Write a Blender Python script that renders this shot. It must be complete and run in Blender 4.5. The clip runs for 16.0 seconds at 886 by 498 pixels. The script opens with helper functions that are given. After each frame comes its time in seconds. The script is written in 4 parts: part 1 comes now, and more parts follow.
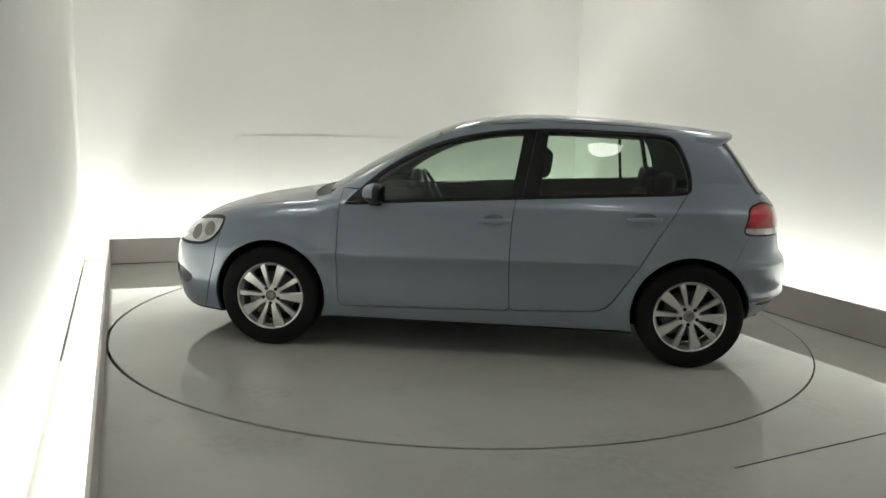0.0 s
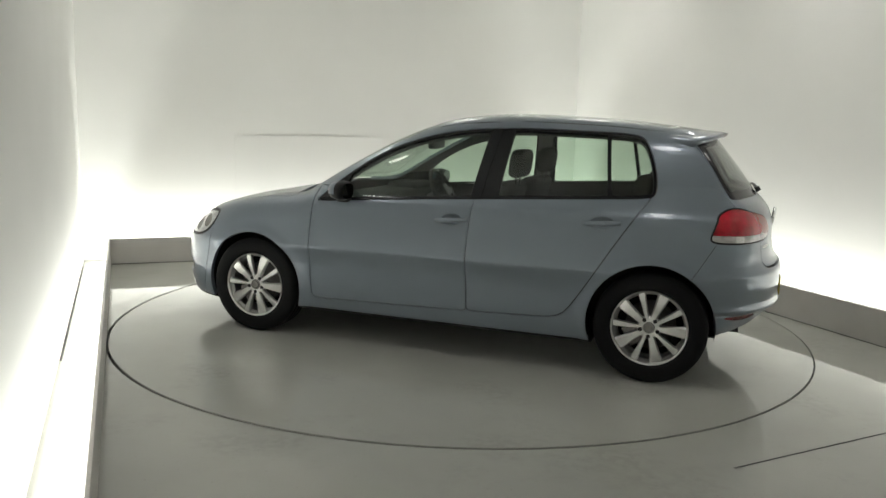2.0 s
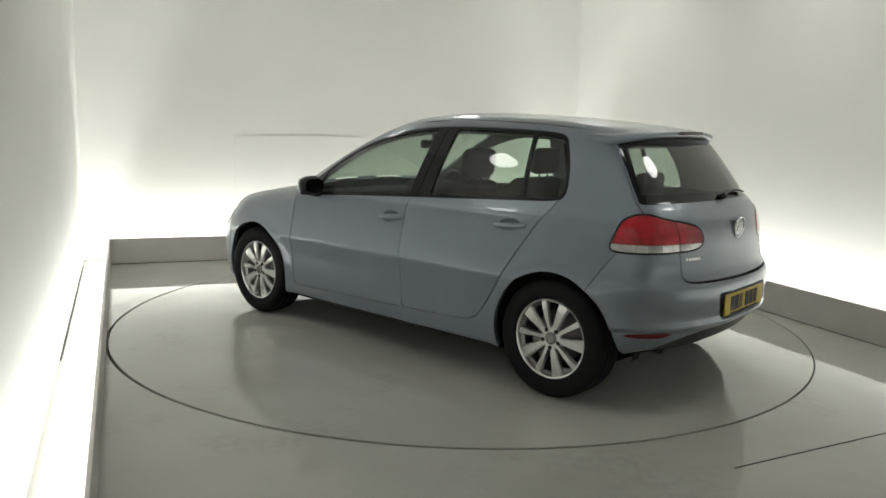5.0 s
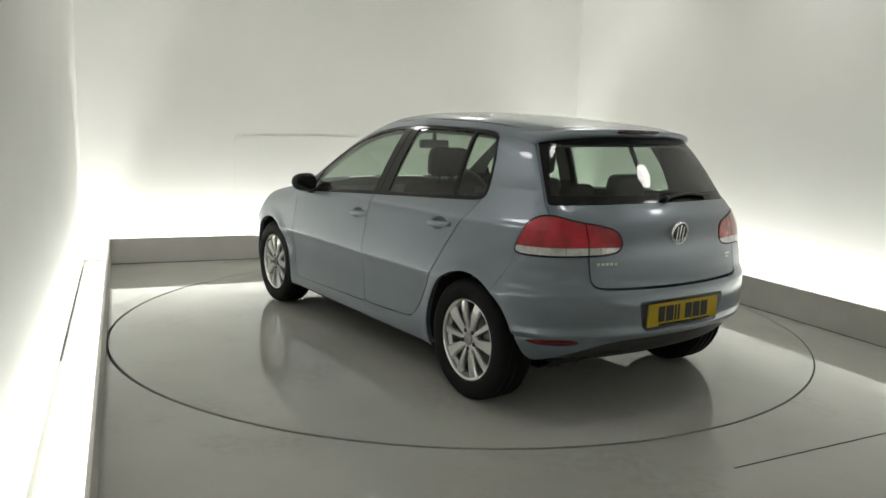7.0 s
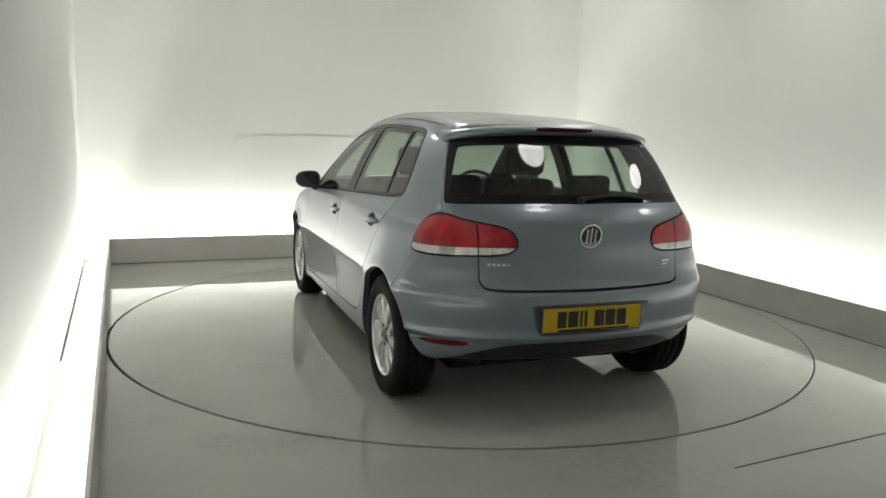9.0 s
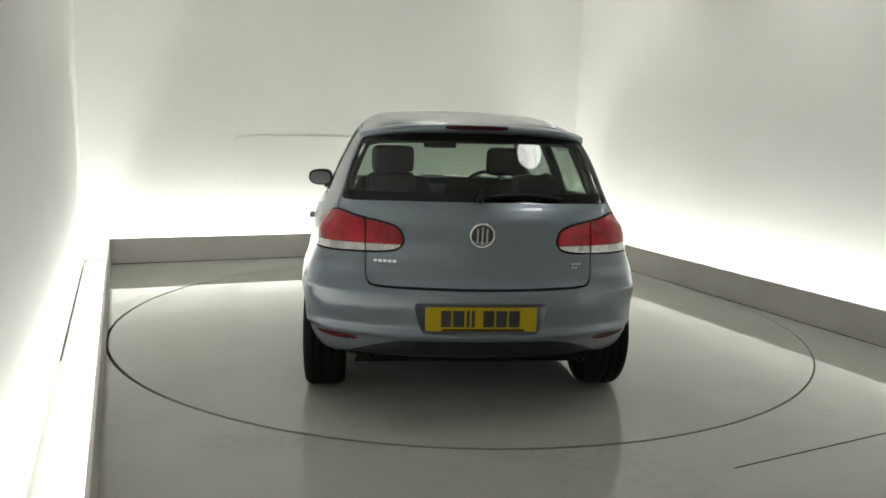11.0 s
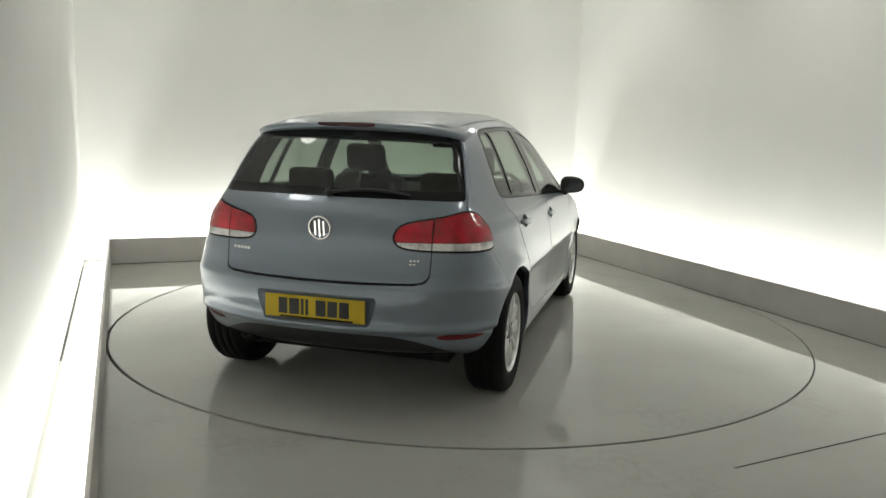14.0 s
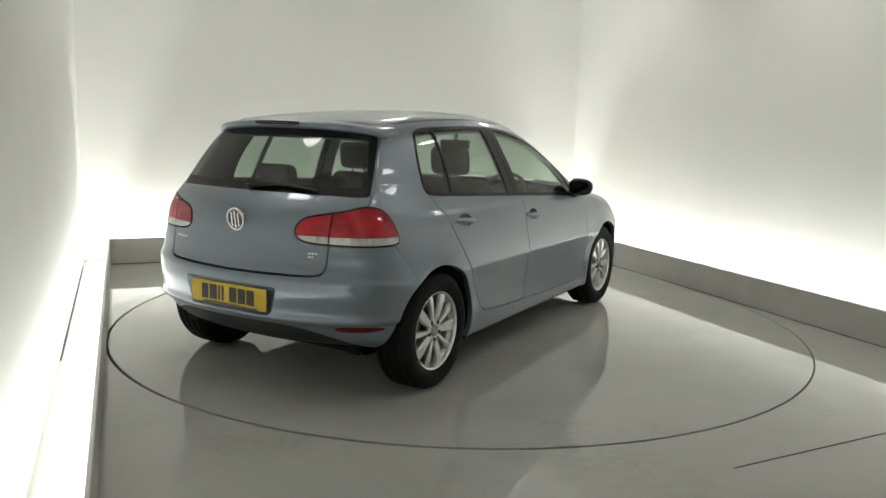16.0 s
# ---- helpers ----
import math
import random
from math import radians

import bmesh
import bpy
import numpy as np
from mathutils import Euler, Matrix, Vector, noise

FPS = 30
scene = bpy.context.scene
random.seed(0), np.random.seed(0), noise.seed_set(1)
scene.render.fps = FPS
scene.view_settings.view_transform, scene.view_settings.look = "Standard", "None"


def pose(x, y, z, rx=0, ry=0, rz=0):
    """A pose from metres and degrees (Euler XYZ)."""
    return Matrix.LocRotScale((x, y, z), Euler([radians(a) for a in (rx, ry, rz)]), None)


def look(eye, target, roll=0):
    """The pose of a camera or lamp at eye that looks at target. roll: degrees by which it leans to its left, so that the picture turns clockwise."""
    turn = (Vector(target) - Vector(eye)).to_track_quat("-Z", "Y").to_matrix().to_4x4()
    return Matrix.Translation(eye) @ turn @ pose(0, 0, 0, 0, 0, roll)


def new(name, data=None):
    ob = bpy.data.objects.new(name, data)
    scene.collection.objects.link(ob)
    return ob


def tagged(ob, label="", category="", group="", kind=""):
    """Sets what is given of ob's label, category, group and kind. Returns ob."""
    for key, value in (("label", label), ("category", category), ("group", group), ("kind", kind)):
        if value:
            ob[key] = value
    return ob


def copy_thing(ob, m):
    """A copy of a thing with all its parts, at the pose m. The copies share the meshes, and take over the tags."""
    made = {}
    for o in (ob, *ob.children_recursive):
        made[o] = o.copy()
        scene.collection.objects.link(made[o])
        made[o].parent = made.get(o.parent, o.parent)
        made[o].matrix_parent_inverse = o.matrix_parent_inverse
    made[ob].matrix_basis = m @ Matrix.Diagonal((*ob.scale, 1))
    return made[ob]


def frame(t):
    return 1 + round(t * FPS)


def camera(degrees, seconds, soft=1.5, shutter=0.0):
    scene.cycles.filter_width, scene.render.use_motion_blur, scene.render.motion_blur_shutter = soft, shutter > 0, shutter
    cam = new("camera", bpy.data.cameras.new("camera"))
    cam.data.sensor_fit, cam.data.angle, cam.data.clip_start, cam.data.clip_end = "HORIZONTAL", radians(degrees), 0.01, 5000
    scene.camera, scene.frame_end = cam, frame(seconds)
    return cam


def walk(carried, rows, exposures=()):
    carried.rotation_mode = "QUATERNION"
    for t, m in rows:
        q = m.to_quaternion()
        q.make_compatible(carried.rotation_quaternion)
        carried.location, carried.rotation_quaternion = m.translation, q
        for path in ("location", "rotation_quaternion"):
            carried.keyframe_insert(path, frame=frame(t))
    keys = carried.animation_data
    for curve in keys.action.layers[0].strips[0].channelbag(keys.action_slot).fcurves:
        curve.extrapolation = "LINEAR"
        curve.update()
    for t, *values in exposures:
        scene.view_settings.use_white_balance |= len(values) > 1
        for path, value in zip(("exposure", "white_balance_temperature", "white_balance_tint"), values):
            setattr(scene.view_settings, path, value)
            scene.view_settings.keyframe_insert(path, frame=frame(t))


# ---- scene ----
# World axes follow the room: x along the back wall, y towards it, z up.
LENS, EYE_Z, PITCH, ROLL, YAW = 58.98, 1.404, 9.03, 1.575, 22.4
CX, CY, TABLE_R = 2.277, 5.188, 2.40      # turntable
CAR_DX, CAR_DY = -0.174, 0.152            # the car's place on the turntable
HEAD0, RATE, BEND = 151.65, -7.160, -0.6  # the car's heading: start, degrees a second, slight change of pace
XL, XR_K, YB = -0.125, 4.72, 8.00         # inner faces of the kerb boards
WL, WR, WB, WF = -0.37, 5.10, 8.27, -1.9  # walls
CEIL = 2.95

cam = camera(LENS, 16.0, 1.5)
a, b = math.radians(YAW), math.radians(PITCH)
AIM = look((0, 0, EYE_Z), (math.sin(a) * math.cos(b), math.cos(a) * math.cos(b), EYE_Z - math.sin(b)), ROLL)
walk(cam, [(0.0, AIM), (16.0, AIM)])


def heading(t):
    return HEAD0 + RATE * t + BEND * ((t - 8) ** 2 - 64) / 100


# ---- light ----
world = bpy.data.worlds.new("world")
scene.world = world
world.use_nodes = True
world.node_tree.nodes["Background"].inputs[0].default_value = (0.9, 0.95, 1.0, 1)
world.node_tree.nodes["Background"].inputs[1].default_value = 0.02
scene.view_settings.exposure = 0.0
STRIP, DISC = 8.8, 12.5


def strip_light(name, x0, y0, x1, y1, power=1.0, z=0.04, width=0.06):
    """A row of tubes in the trough behind a kerb board, shining up."""
    lamp = bpy.data.lights.new(name, "AREA")
    length = math.hypot(x1 - x0, y1 - y0)
    lamp.shape, lamp.size, lamp.size_y, lamp.energy = "RECTANGLE", length, width, STRIP * power * length
    lamp.color = (0.975, 1.0, 0.962)
    turn = math.degrees(math.atan2(y1 - y0, x1 - x0))
    ob = new(name, lamp)
    ob.matrix_world = Matrix.Translation(((x0 + x1) / 2, (y0 + y1) / 2, z)) @ pose(0, 0, 0, 180, 0, turn)
    # the tubes' lower half, towards the trough
    under = lamp.copy()
    under.energy *= 0.7
    ob = new(name, under)
    ob.matrix_world = Matrix.Translation(((x0 + x1) / 2, (y0 + y1) / 2, z - 0.004)) @ pose(0, 0, 0, 0, 0, turn)


strip_light("tube_light_west", XL - 0.09, WF + 0.3, XL - 0.09, YB + 0.05, 0.70)
strip_light("tube_light_north", WL + 0.1, YB + 0.09, WR - 0.1, YB + 0.09)
strip_light("tube_light_east", XR_K + 0.09, WF + 0.3, XR_K + 0.09, YB + 0.05, 0.66)


# ---- materials ----
def material(name, colour, rough=0.5, metal=0.0, vary=0.06, scale=6.0, bump=0.0, bump_scale=60.0, coat=0.0, emit=0.0, spec=0.5, rough_vary=0.0):
    m = bpy.data.materials.new(name)
    m.use_nodes = True
    nt = m.node_tree
    n, l = nt.nodes, nt.links
    p = n["Principled BSDF"]
    p.inputs["Roughness"].default_value, p.inputs["Metallic"].default_value = rough, metal
    p.inputs["Specular IOR Level"].default_value = spec
    p.inputs["Coat Weight"].default_value, p.inputs["Coat Roughness"].default_value = coat, 0.04
    tc = n.new("ShaderNodeTexCoord")
    no = n.new("ShaderNodeTexNoise")
    no.inputs["Scale"].default_value, no.inputs["Detail"].default_value = scale, 5
    l.new(tc.outputs["Object"], no.inputs["Vector"])
    ramp = n.new("ShaderNodeMapRange")
    ramp.inputs[1].default_value, ramp.inputs[2].default_value = 0.3, 0.7
    ramp.inputs[3].default_value, ramp.inputs[4].default_value = 1 - vary, 1 + vary
    l.new(no.outputs["Fac"], ramp.inputs[0])
    mix = n.new("ShaderNodeVectorMath")
    mix.operation = "SCALE"
    mix.inputs[0].default_value = colour
    l.new(ramp.outputs[0], mix.inputs["Scale"])
    l.new(mix.outputs[0], p.inputs["Base Color"])
    if vary:
        rr = n.new("ShaderNodeMapRange")
        rr.inputs[3].default_value, rr.inputs[4].default_value = max(0.0, rough * (1 - 2 * vary - rough_vary)), min(1.0, rough * (1 + 2 * vary + rough_vary))
        l.new(no.outputs["Fac"], rr.inputs[0])
        l.new(rr.outputs[0], p.inputs["Roughness"])
    if bump:
        nb = n.new("ShaderNodeTexNoise")
        nb.inputs["Scale"].default_value, nb.inputs["Detail"].default_value = bump_scale, 4
        l.new(tc.outputs["Object"], nb.inputs["Vector"])
        bp = n.new("ShaderNodeBump")
        bp.inputs["Strength"].default_value, bp.inputs["Distance"].default_value = bump, 0.01
        l.new(nb.outputs["Fac"], bp.inputs["Height"])
        l.new(bp.outputs[0], p.inputs["Normal"])
    if emit:
        p.inputs["Emission Color"].default_value = (*colour, 1)
        p.inputs["Emission Strength"].default_value = emit
    return m


M_WALL = material("wall_paint", (0.74, 0.735, 0.705), 0.8, vary=0.02, scale=1.3, bump=0.05, bump_scale=90)
M_CEIL = material("ceiling_paint", (0.75, 0.75, 0.73), 0.7, vary=0.02, scale=2)


def floor_material():
    """Glossy resin: soft clouds of tone, dull scuffed patches, fine scratches, a faintly wavy coat."""
    m = material("epoxy_floor", (0.435, 0.435, 0.402), 0.05, vary=0.06, scale=0.9, spec=0.4)
    nt = m.node_tree
    n, l = nt.nodes, nt.links
    p = n["Principled BSDF"]
    tc = n.new("ShaderNodeTexCoord")

    def noise(scale, detail, stretch=(1, 1, 1)):
        mp, t = n.new("ShaderNodeMapping"), n.new("ShaderNodeTexNoise")
        mp.inputs["Scale"].default_value = stretch
        t.inputs["Scale"].default_value, t.inputs["Detail"].default_value = scale, detail
        l.new(tc.outputs["Object"], mp.inputs["Vector"])
        l.new(mp.outputs[0], t.inputs["Vector"])
        return t.outputs["Fac"]

    def span(source, a, b, c, d):
        r = n.new("ShaderNodeMapRange")
        for k, v in zip((1, 2, 3, 4), (a, b, c, d)):
            r.inputs[k].default_value = v
        l.new(source, r.inputs[0])
        return r.outputs[0]

    def combine(kind, a, b):
        r = n.new("ShaderNodeMath")
        r.operation = kind
        l.new(a, r.inputs[0])
        l.new(b, r.inputs[1])
        return r.outputs[0]
    patches = span(noise(1.7, 7), 0.54, 0.66, 0.0, 1.0)
    scratches = span(noise(14, 3, (1.0, 9.0, 1.0)), 0.62, 0.72, 0.0, 1.0)
    specks = span(noise(55, 4), 0.66, 0.74, 0.0, 1.0)
    wear = combine("MAXIMUM", combine("MULTIPLY", patches, span(noise(22, 5), 0.4, 0.6, 0.2, 1.0)), combine("MULTIPLY", scratches, patches))
    l.new(combine("ADD", span(wear, 0, 1, 0.035, 0.17), span(specks, 0, 1, 0.0, 0.10)), p.inputs["Roughness"])
    tone = combine("MULTIPLY", span(noise(0.7, 4), 0.3, 0.7, 0.90, 1.10), combine("MULTIPLY", span(wear, 0, 1, 1.0, 0.90), span(specks, 0, 1, 1.0, 0.86)))
    mix = n.new("ShaderNodeVectorMath")
    mix.operation = "SCALE"
    mix.inputs[0].default_value = (0.435, 0.435, 0.402)
    l.new(tone, mix.inputs["Scale"])
    l.new(mix.outputs[0], p.inputs["Base Color"])
    bp = n.new("ShaderNodeBump")
    bp.inputs["Strength"].default_value, bp.inputs["Distance"].default_value = 0.05, 0.01
    l.new(combine("ADD", noise(5, 3), combine("MULTIPLY", noise(40, 3), span(wear, 0, 1, 0.02, 0.16))), bp.inputs["Height"])
    l.new(bp.outputs[0], p.inputs["Normal"])
    return m


M_FLOOR = floor_material()
M_KERB = material("kerb_paint", (0.55, 0.53, 0.50), 0.45, vary=0.05, scale=4)
M_JOINT = material("dark_joint", (0.03, 0.03, 0.03), 0.7)
M_LAMP = material("lamp_diffuser", (1.0, 0.98, 0.94), 0.5, vary=0, emit=DISC)
M_RIM = material("lamp_rim", (0.8, 0.8, 0.8), 0.4)


# ---- mesh helpers ----
def mesh_of(name, verts, faces, mat, smooth=False):
    me = bpy.data.meshes.new(name)
    me.from_pydata([tuple(v) for v in verts], [], [tuple(f) for f in faces])
    me.materials.append(mat)
    if smooth:
        me.polygons.foreach_set("use_smooth", [True] * len(me.polygons))
    me.update()
    return me


def part(name, bm, mat, parent, label="", smooth=False):
    """One mesh object under a thing or a part; bm is a bmesh or a ready mesh."""
    if isinstance(bm, bmesh.types.BMesh):
        me = bpy.data.meshes.new(name)
        bmesh.ops.recalc_face_normals(bm, faces=bm.faces)
        bm.to_mesh(me)
        bm.free()
        me.materials.append(mat)
        if smooth:
            me.polygons.foreach_set("use_smooth", [True] * len(me.polygons))
    else:
        me = bm
    ob = new(name, me)
    ob.parent = parent
    if label:
        ob["label"] = label
    return ob


def box(bm, x0, y0, z0, x1, y1, z1, bevel=0.0):
    r = bmesh.ops.create_cube(bm, size=1.0, matrix=Matrix.Translation(((x0 + x1) / 2, (y0 + y1) / 2, (z0 + z1) / 2)) @ Matrix.Diagonal((x1 - x0, y1 - y0, z1 - z0, 1)))
    if bevel:
        es = {e for v in r["verts"] for e in v.link_edges}
        bmesh.ops.bevel(bm, geom=list(es), offset=bevel, segments=2, profile=0.5, affect="EDGES")
    return bm


def structure(name, bm, mat, label, category):
    ob = part(name, bm, mat, None)
    return tagged(ob, label, category, kind="structure")


def ring(bm, r0, r1, z, n=128, centre=(0, 0)):
    vs = [[bm.verts.new((centre[0] + r * math.cos(i * math.tau / n), centre[1] + r * math.sin(i * math.tau / n), z)) for i in range(n)] for r in (r0, r1)]
    for i in range(n):
        j = (i + 1) % n
        bm.faces.new((vs[0][i], vs[1][i], vs[1][j], vs[0][j]))
    return vs


# ---- the room ----
def room():
    # floor with a round opening for the turntable
    n = 128
    bm = bmesh.new()
    # the gap round the turntable is wider on one side
    hx, hy = CX - 0.0062, CY - 0.0036
    inner = [bm.verts.new((hx + (TABLE_R + 0.005) * math.cos(i * math.tau / n), hy + (TABLE_R + 0.005) * math.sin(i * math.tau / n), 0)) for i in range(n)]
    lo = [bm.verts.new((v.co.x, v.co.y, -0.05)) for v in inner]
    x0, x1, y0, y1 = WL - 0.2, WR + 0.2, WF - 0.2, WB + 0.2
    outer = []
    for v in inner:
        d = Vector((v.co.x - CX, v.co.y - CY))
        k = min((x1 - CX) / d.x if d.x > 1e-6 else 1e9, (x0 - CX) / d.x if d.x < -1e-6 else 1e9, (y1 - CY) / d.y if d.y > 1e-6 else 1e9, (y0 - CY) / d.y if d.y < -1e-6 else 1e9)
        outer.append(bm.verts.new((CX + d.x * k, CY + d.y * k, 0)))
    corners = [bm.verts.new((x, y, 0)) for x, y in ((x1, y1), (x0, y1), (x0, y0), (x1, y0))]

    def side(v):
        return (abs(v.co.x - x1) < 1e-5, abs(v.co.x - x0) < 1e-5, abs(v.co.y - y1) < 1e-5, abs(v.co.y - y0) < 1e-5)
    for i in range(n):
        j = (i + 1) % n
        bm.faces.new((inner[i], inner[j], lo[j], lo[i]))
        a, b = side(outer[i]), side(outer[j])
        face = [inner[i], outer[i]]
        if not any(p and q for p, q in zip(a, b)):
            face.append(min(corners, key=lambda c: (c.co - outer[i].co).length))
        bm.faces.new(face + [outer[j], inner[j]])
    structure("floor", bm, M_FLOOR, "glossy pale grey resin floor of the photo booth", "floor")
    bm = bmesh.new()
    box(bm, x0, y0, -0.12, x1, y1, -0.06)
    structure("floor_base", bm, M_JOINT, "dark base under the turntable gap", "floor")
    # transverse joint in the floor, in front of the turntable
    bm = bmesh.new()
    box(bm, 0.0, -0.004, 0.0005, 2.36, 0.004, 0.0015)
    bmesh.ops.transform(bm, matrix=pose(2.36, 2.42, 0, 0, 0, 4.2), verts=bm.verts)
    structure("floor_joint", bm, M_JOINT, "thin dark joint in the grey floor", "joint")
    # gaps at the foot of the west wall and of the kerb boards
    for b in ((WL + 0.001, 4.85, 0.0005, WL + 0.013, 7.95, 0.005), (XR_K - 0.005, WF + 0.3, 0.0005, XR_K - 0.0005, YB - 0.005, 0.004), (XL + 0.0005, YB - 0.005, 0.0005, XR_K - 0.005, YB - 0.0005, 0.004)):
        structure("floor_joint", box(bmesh.new(), *b), M_JOINT, "thin dark gap along the floor's edge", "joint")
    for name, b in (("wall_west", (WL - 0.15, WF, 0, WL, WB, CEIL)), ("wall_north", (WL - 0.15, WB, 0, WR + 0.15, WB + 0.15, CEIL)),
                    ("wall_east", (WR, WF, 0, WR + 0.15, WB, CEIL)), ("wall_south", (WL - 0.15, WF - 0.15, 0, WR + 0.15, WF, CEIL))):
        structure(name, box(bmesh.new(), *b), M_WALL, "smooth off-white painted wall lit from below", "wall")
    structure("ceiling", box(bmesh.new(), WL - 0.15, WF - 0.15, CEIL, WR + 0.15, WB + 0.15, CEIL + 0.15), M_CEIL, "plain white ceiling", "ceiling")
    # access panel in the back wall, hardly proud of it
    structure("access_panel", box(bmesh.new(), 1.08, WB - 0.004, 0.02, 3.05, WB + 0.01, 1.24, 0.0015), M_WALL, "flush off-white access panel in the back wall", "panel")
    # kerb boards that hide the tubes
    h, t = 0.245, 0.018
    for name, b in (("kerb_west", (XL - t, WF + 0.02, 0.001, XL, YB + t, h)), ("kerb_north", (XL, YB, 0.001, XR_K, YB + t, h)), ("kerb_east", (XR_K, WF + 0.02, 0.001, XR_K + t, YB + t, h))):
        structure(name, box(bmesh.new(), *b, bevel=0.003), M_KERB, "low off-white kerb board hiding light tubes", "kerb")


room()


def ceiling_light(x, y):
    top = tagged(new("ceiling_light"), "round white ceiling light, switched on", "ceiling light", group="ceiling lights")
    bm = bmesh.new()
    bmesh.ops.create_cone(bm, cap_ends=True, segments=32, radius1=0.195, radius2=0.205, depth=0.05, matrix=Matrix.Translation((0, 0, -0.026)))
    part("rim", bm, M_RIM, top)
    bm = bmesh.new()
    bmesh.ops.create_cone(bm, cap_ends=True, segments=32, radius1=0.175, radius2=0.18, depth=0.02, matrix=Matrix.Translation((0, 0, -0.06)))
    part("diffuser", bm, M_LAMP, top)
    top.location = (x, y, CEIL)
    return top


first = ceiling_light(2.43, 2.95)
for x, y in ((4.48, 3.06), (0.0, 4.62), (4.4, 4.7), (0.95, 6.8), (2.6, 6.8), (4.4, 6.8)):
    copy_thing(first, Matrix.Translation((x, y, CEIL)))

# the turntable
table = tagged(new("turntable"), "round grey resin turntable set flush in the floor", "turntable")
bm = bmesh.new()
bmesh.ops.create_cone(bm, cap_ends=True, segments=128, radius1=TABLE_R - 0.004, radius2=TABLE_R - 0.004, depth=0.05, matrix=Matrix.Translation((0, 0, -0.025)))
part("disc", bm, M_FLOOR, table)
bm = bmesh.new()
ring(bm, TABLE_R - 0.0075, TABLE_R - 0.0042, 0.0006)
part("edge_ring", bm, M_JOINT, table, "dark worn edge of the turntable")
table.location = (CX, CY, 0)

# ---- the car's skin: the space inside smoothly joined top, side, front and rear surfaces ----
# x forwards from the middle between the axles, y to the car's left, z up from the ground
def curve(points):
    """A smooth curve through points (u, value): monotone cubic, straight beyond its ends."""
    u, v = np.array(points, float).T
    h = np.diff(u)
    d = np.diff(v) / h
    m = np.zeros(len(u))
    m[0], m[-1] = d[0], d[-1]
    for i in range(1, len(u) - 1):
        if d[i - 1] * d[i] > 0:
            w1, w2 = 2 * h[i] + h[i - 1], h[i] + 2 * h[i - 1]
            m[i] = (w1 + w2) / (w1 / d[i - 1] + w2 / d[i])

    def f(q):
        q = np.asarray(q, float)
        i = np.clip(np.searchsorted(u, q) - 1, 0, len(u) - 2)
        t = (q - u[i]) / h[i]
        tc = np.clip(t, 0, 1)
        r = (1 + 2 * tc) * (1 - tc) ** 2 * v[i] + tc * (1 - tc) ** 2 * h[i] * m[i] + tc ** 2 * (3 - 2 * tc) * v[i + 1] + tc ** 2 * (tc - 1) * h[i] * m[i + 1]
        return r + np.where(t < 0, (q - u[0]) * m[0], 0) + np.where(t > 1, (q - u[-1]) * m[-1], 0)
    return f


TOP = curve([(-1.72, 1.375), (-1.6, 1.395), (-1.3, 1.437), (-0.8, 1.476), (-0.35, 1.488), (0.0, 1.463), (0.2, 1.416), (0.4, 1.339), (0.6, 1.238), (0.8, 1.128), (0.98, 1.02),
             (1.05, 0.985), (1.3, 0.935), (1.6, 0.878), (1.8, 0.82), (1.95, 0.75), (2.05, 0.68), (2.2, 0.55)])
REAR = curve([(0.15, -1.62), (0.25, -1.75), (0.31, -1.858), (0.37, -1.912), (0.408, -1.940), (0.424, -1.968), (0.436, -1.976), (0.452, -1.973), (0.475, -1.968), (0.56, -1.976), (0.63, -1.968), (0.662, -1.944), (0.695, -1.924), (0.735, -1.913), (0.79, -1.905), (0.86, -1.901), (0.95, -1.878), (1.01, -1.834), (1.05, -1.792),
              (1.10, -1.755), (1.20, -1.679), (1.30, -1.599), (1.40, -1.515), (1.5, -1.427)])
FRONT = curve([(0.15, 2.03), (0.25, 2.09), (0.40, 2.125), (0.55, 2.115), (0.66, 2.07), (0.74, 2.00), (0.9, 1.85), (1.5, 1.2)])
SIDE = curve([(0.15, 0.785), (0.21, 0.828), (0.26, 0.840), (0.34, 0.848), (0.48, 0.853), (0.545, 0.861), (0.585, 0.870), (0.612, 0.8745), (0.635, 0.8715), (0.74, 0.8555), (0.84, 0.839), (0.905, 0.829), (0.925, 0.824), (0.95, 0.805), (1.0, 0.780),
              (1.15, 0.718), (1.3, 0.642), (1.42, 0.575), (1.55, 0.50)])
HAUNCH = curve([(-1.9, 0.905), (-1.75, 0.938), (-1.58, 0.962), (-1.4, 0.982), (-1.2, 0.994), (-0.9, 1.0), (2.2, 1.0)])
CABIN = curve([(-1.9, 0.86), (-1.6, 0.915), (-1.3, 0.965), (-1.0, 0.985), (-0.5, 1.0), (0.0, 0.995), (0.5, 0.98), (1.0, 0.97), (1.4, 0.97)])
PLAN = curve([(-2.05, 0.89), (-1.8, 0.936), (-1.5, 0.968), (-1.2, 0.988), (-0.6, 1.0), (0.5, 1.0), (1.1, 0.995), (1.5, 0.975), (1.8, 0.94), (2.0, 0.90), (2.2, 0.84)])
AXLE, HUB_Z = 1.281, 0.314


def smax(p, q, k):
    return np.maximum(p, q) + np.maximum(k - np.abs(p - q), 0) ** 2 / (4 * k)


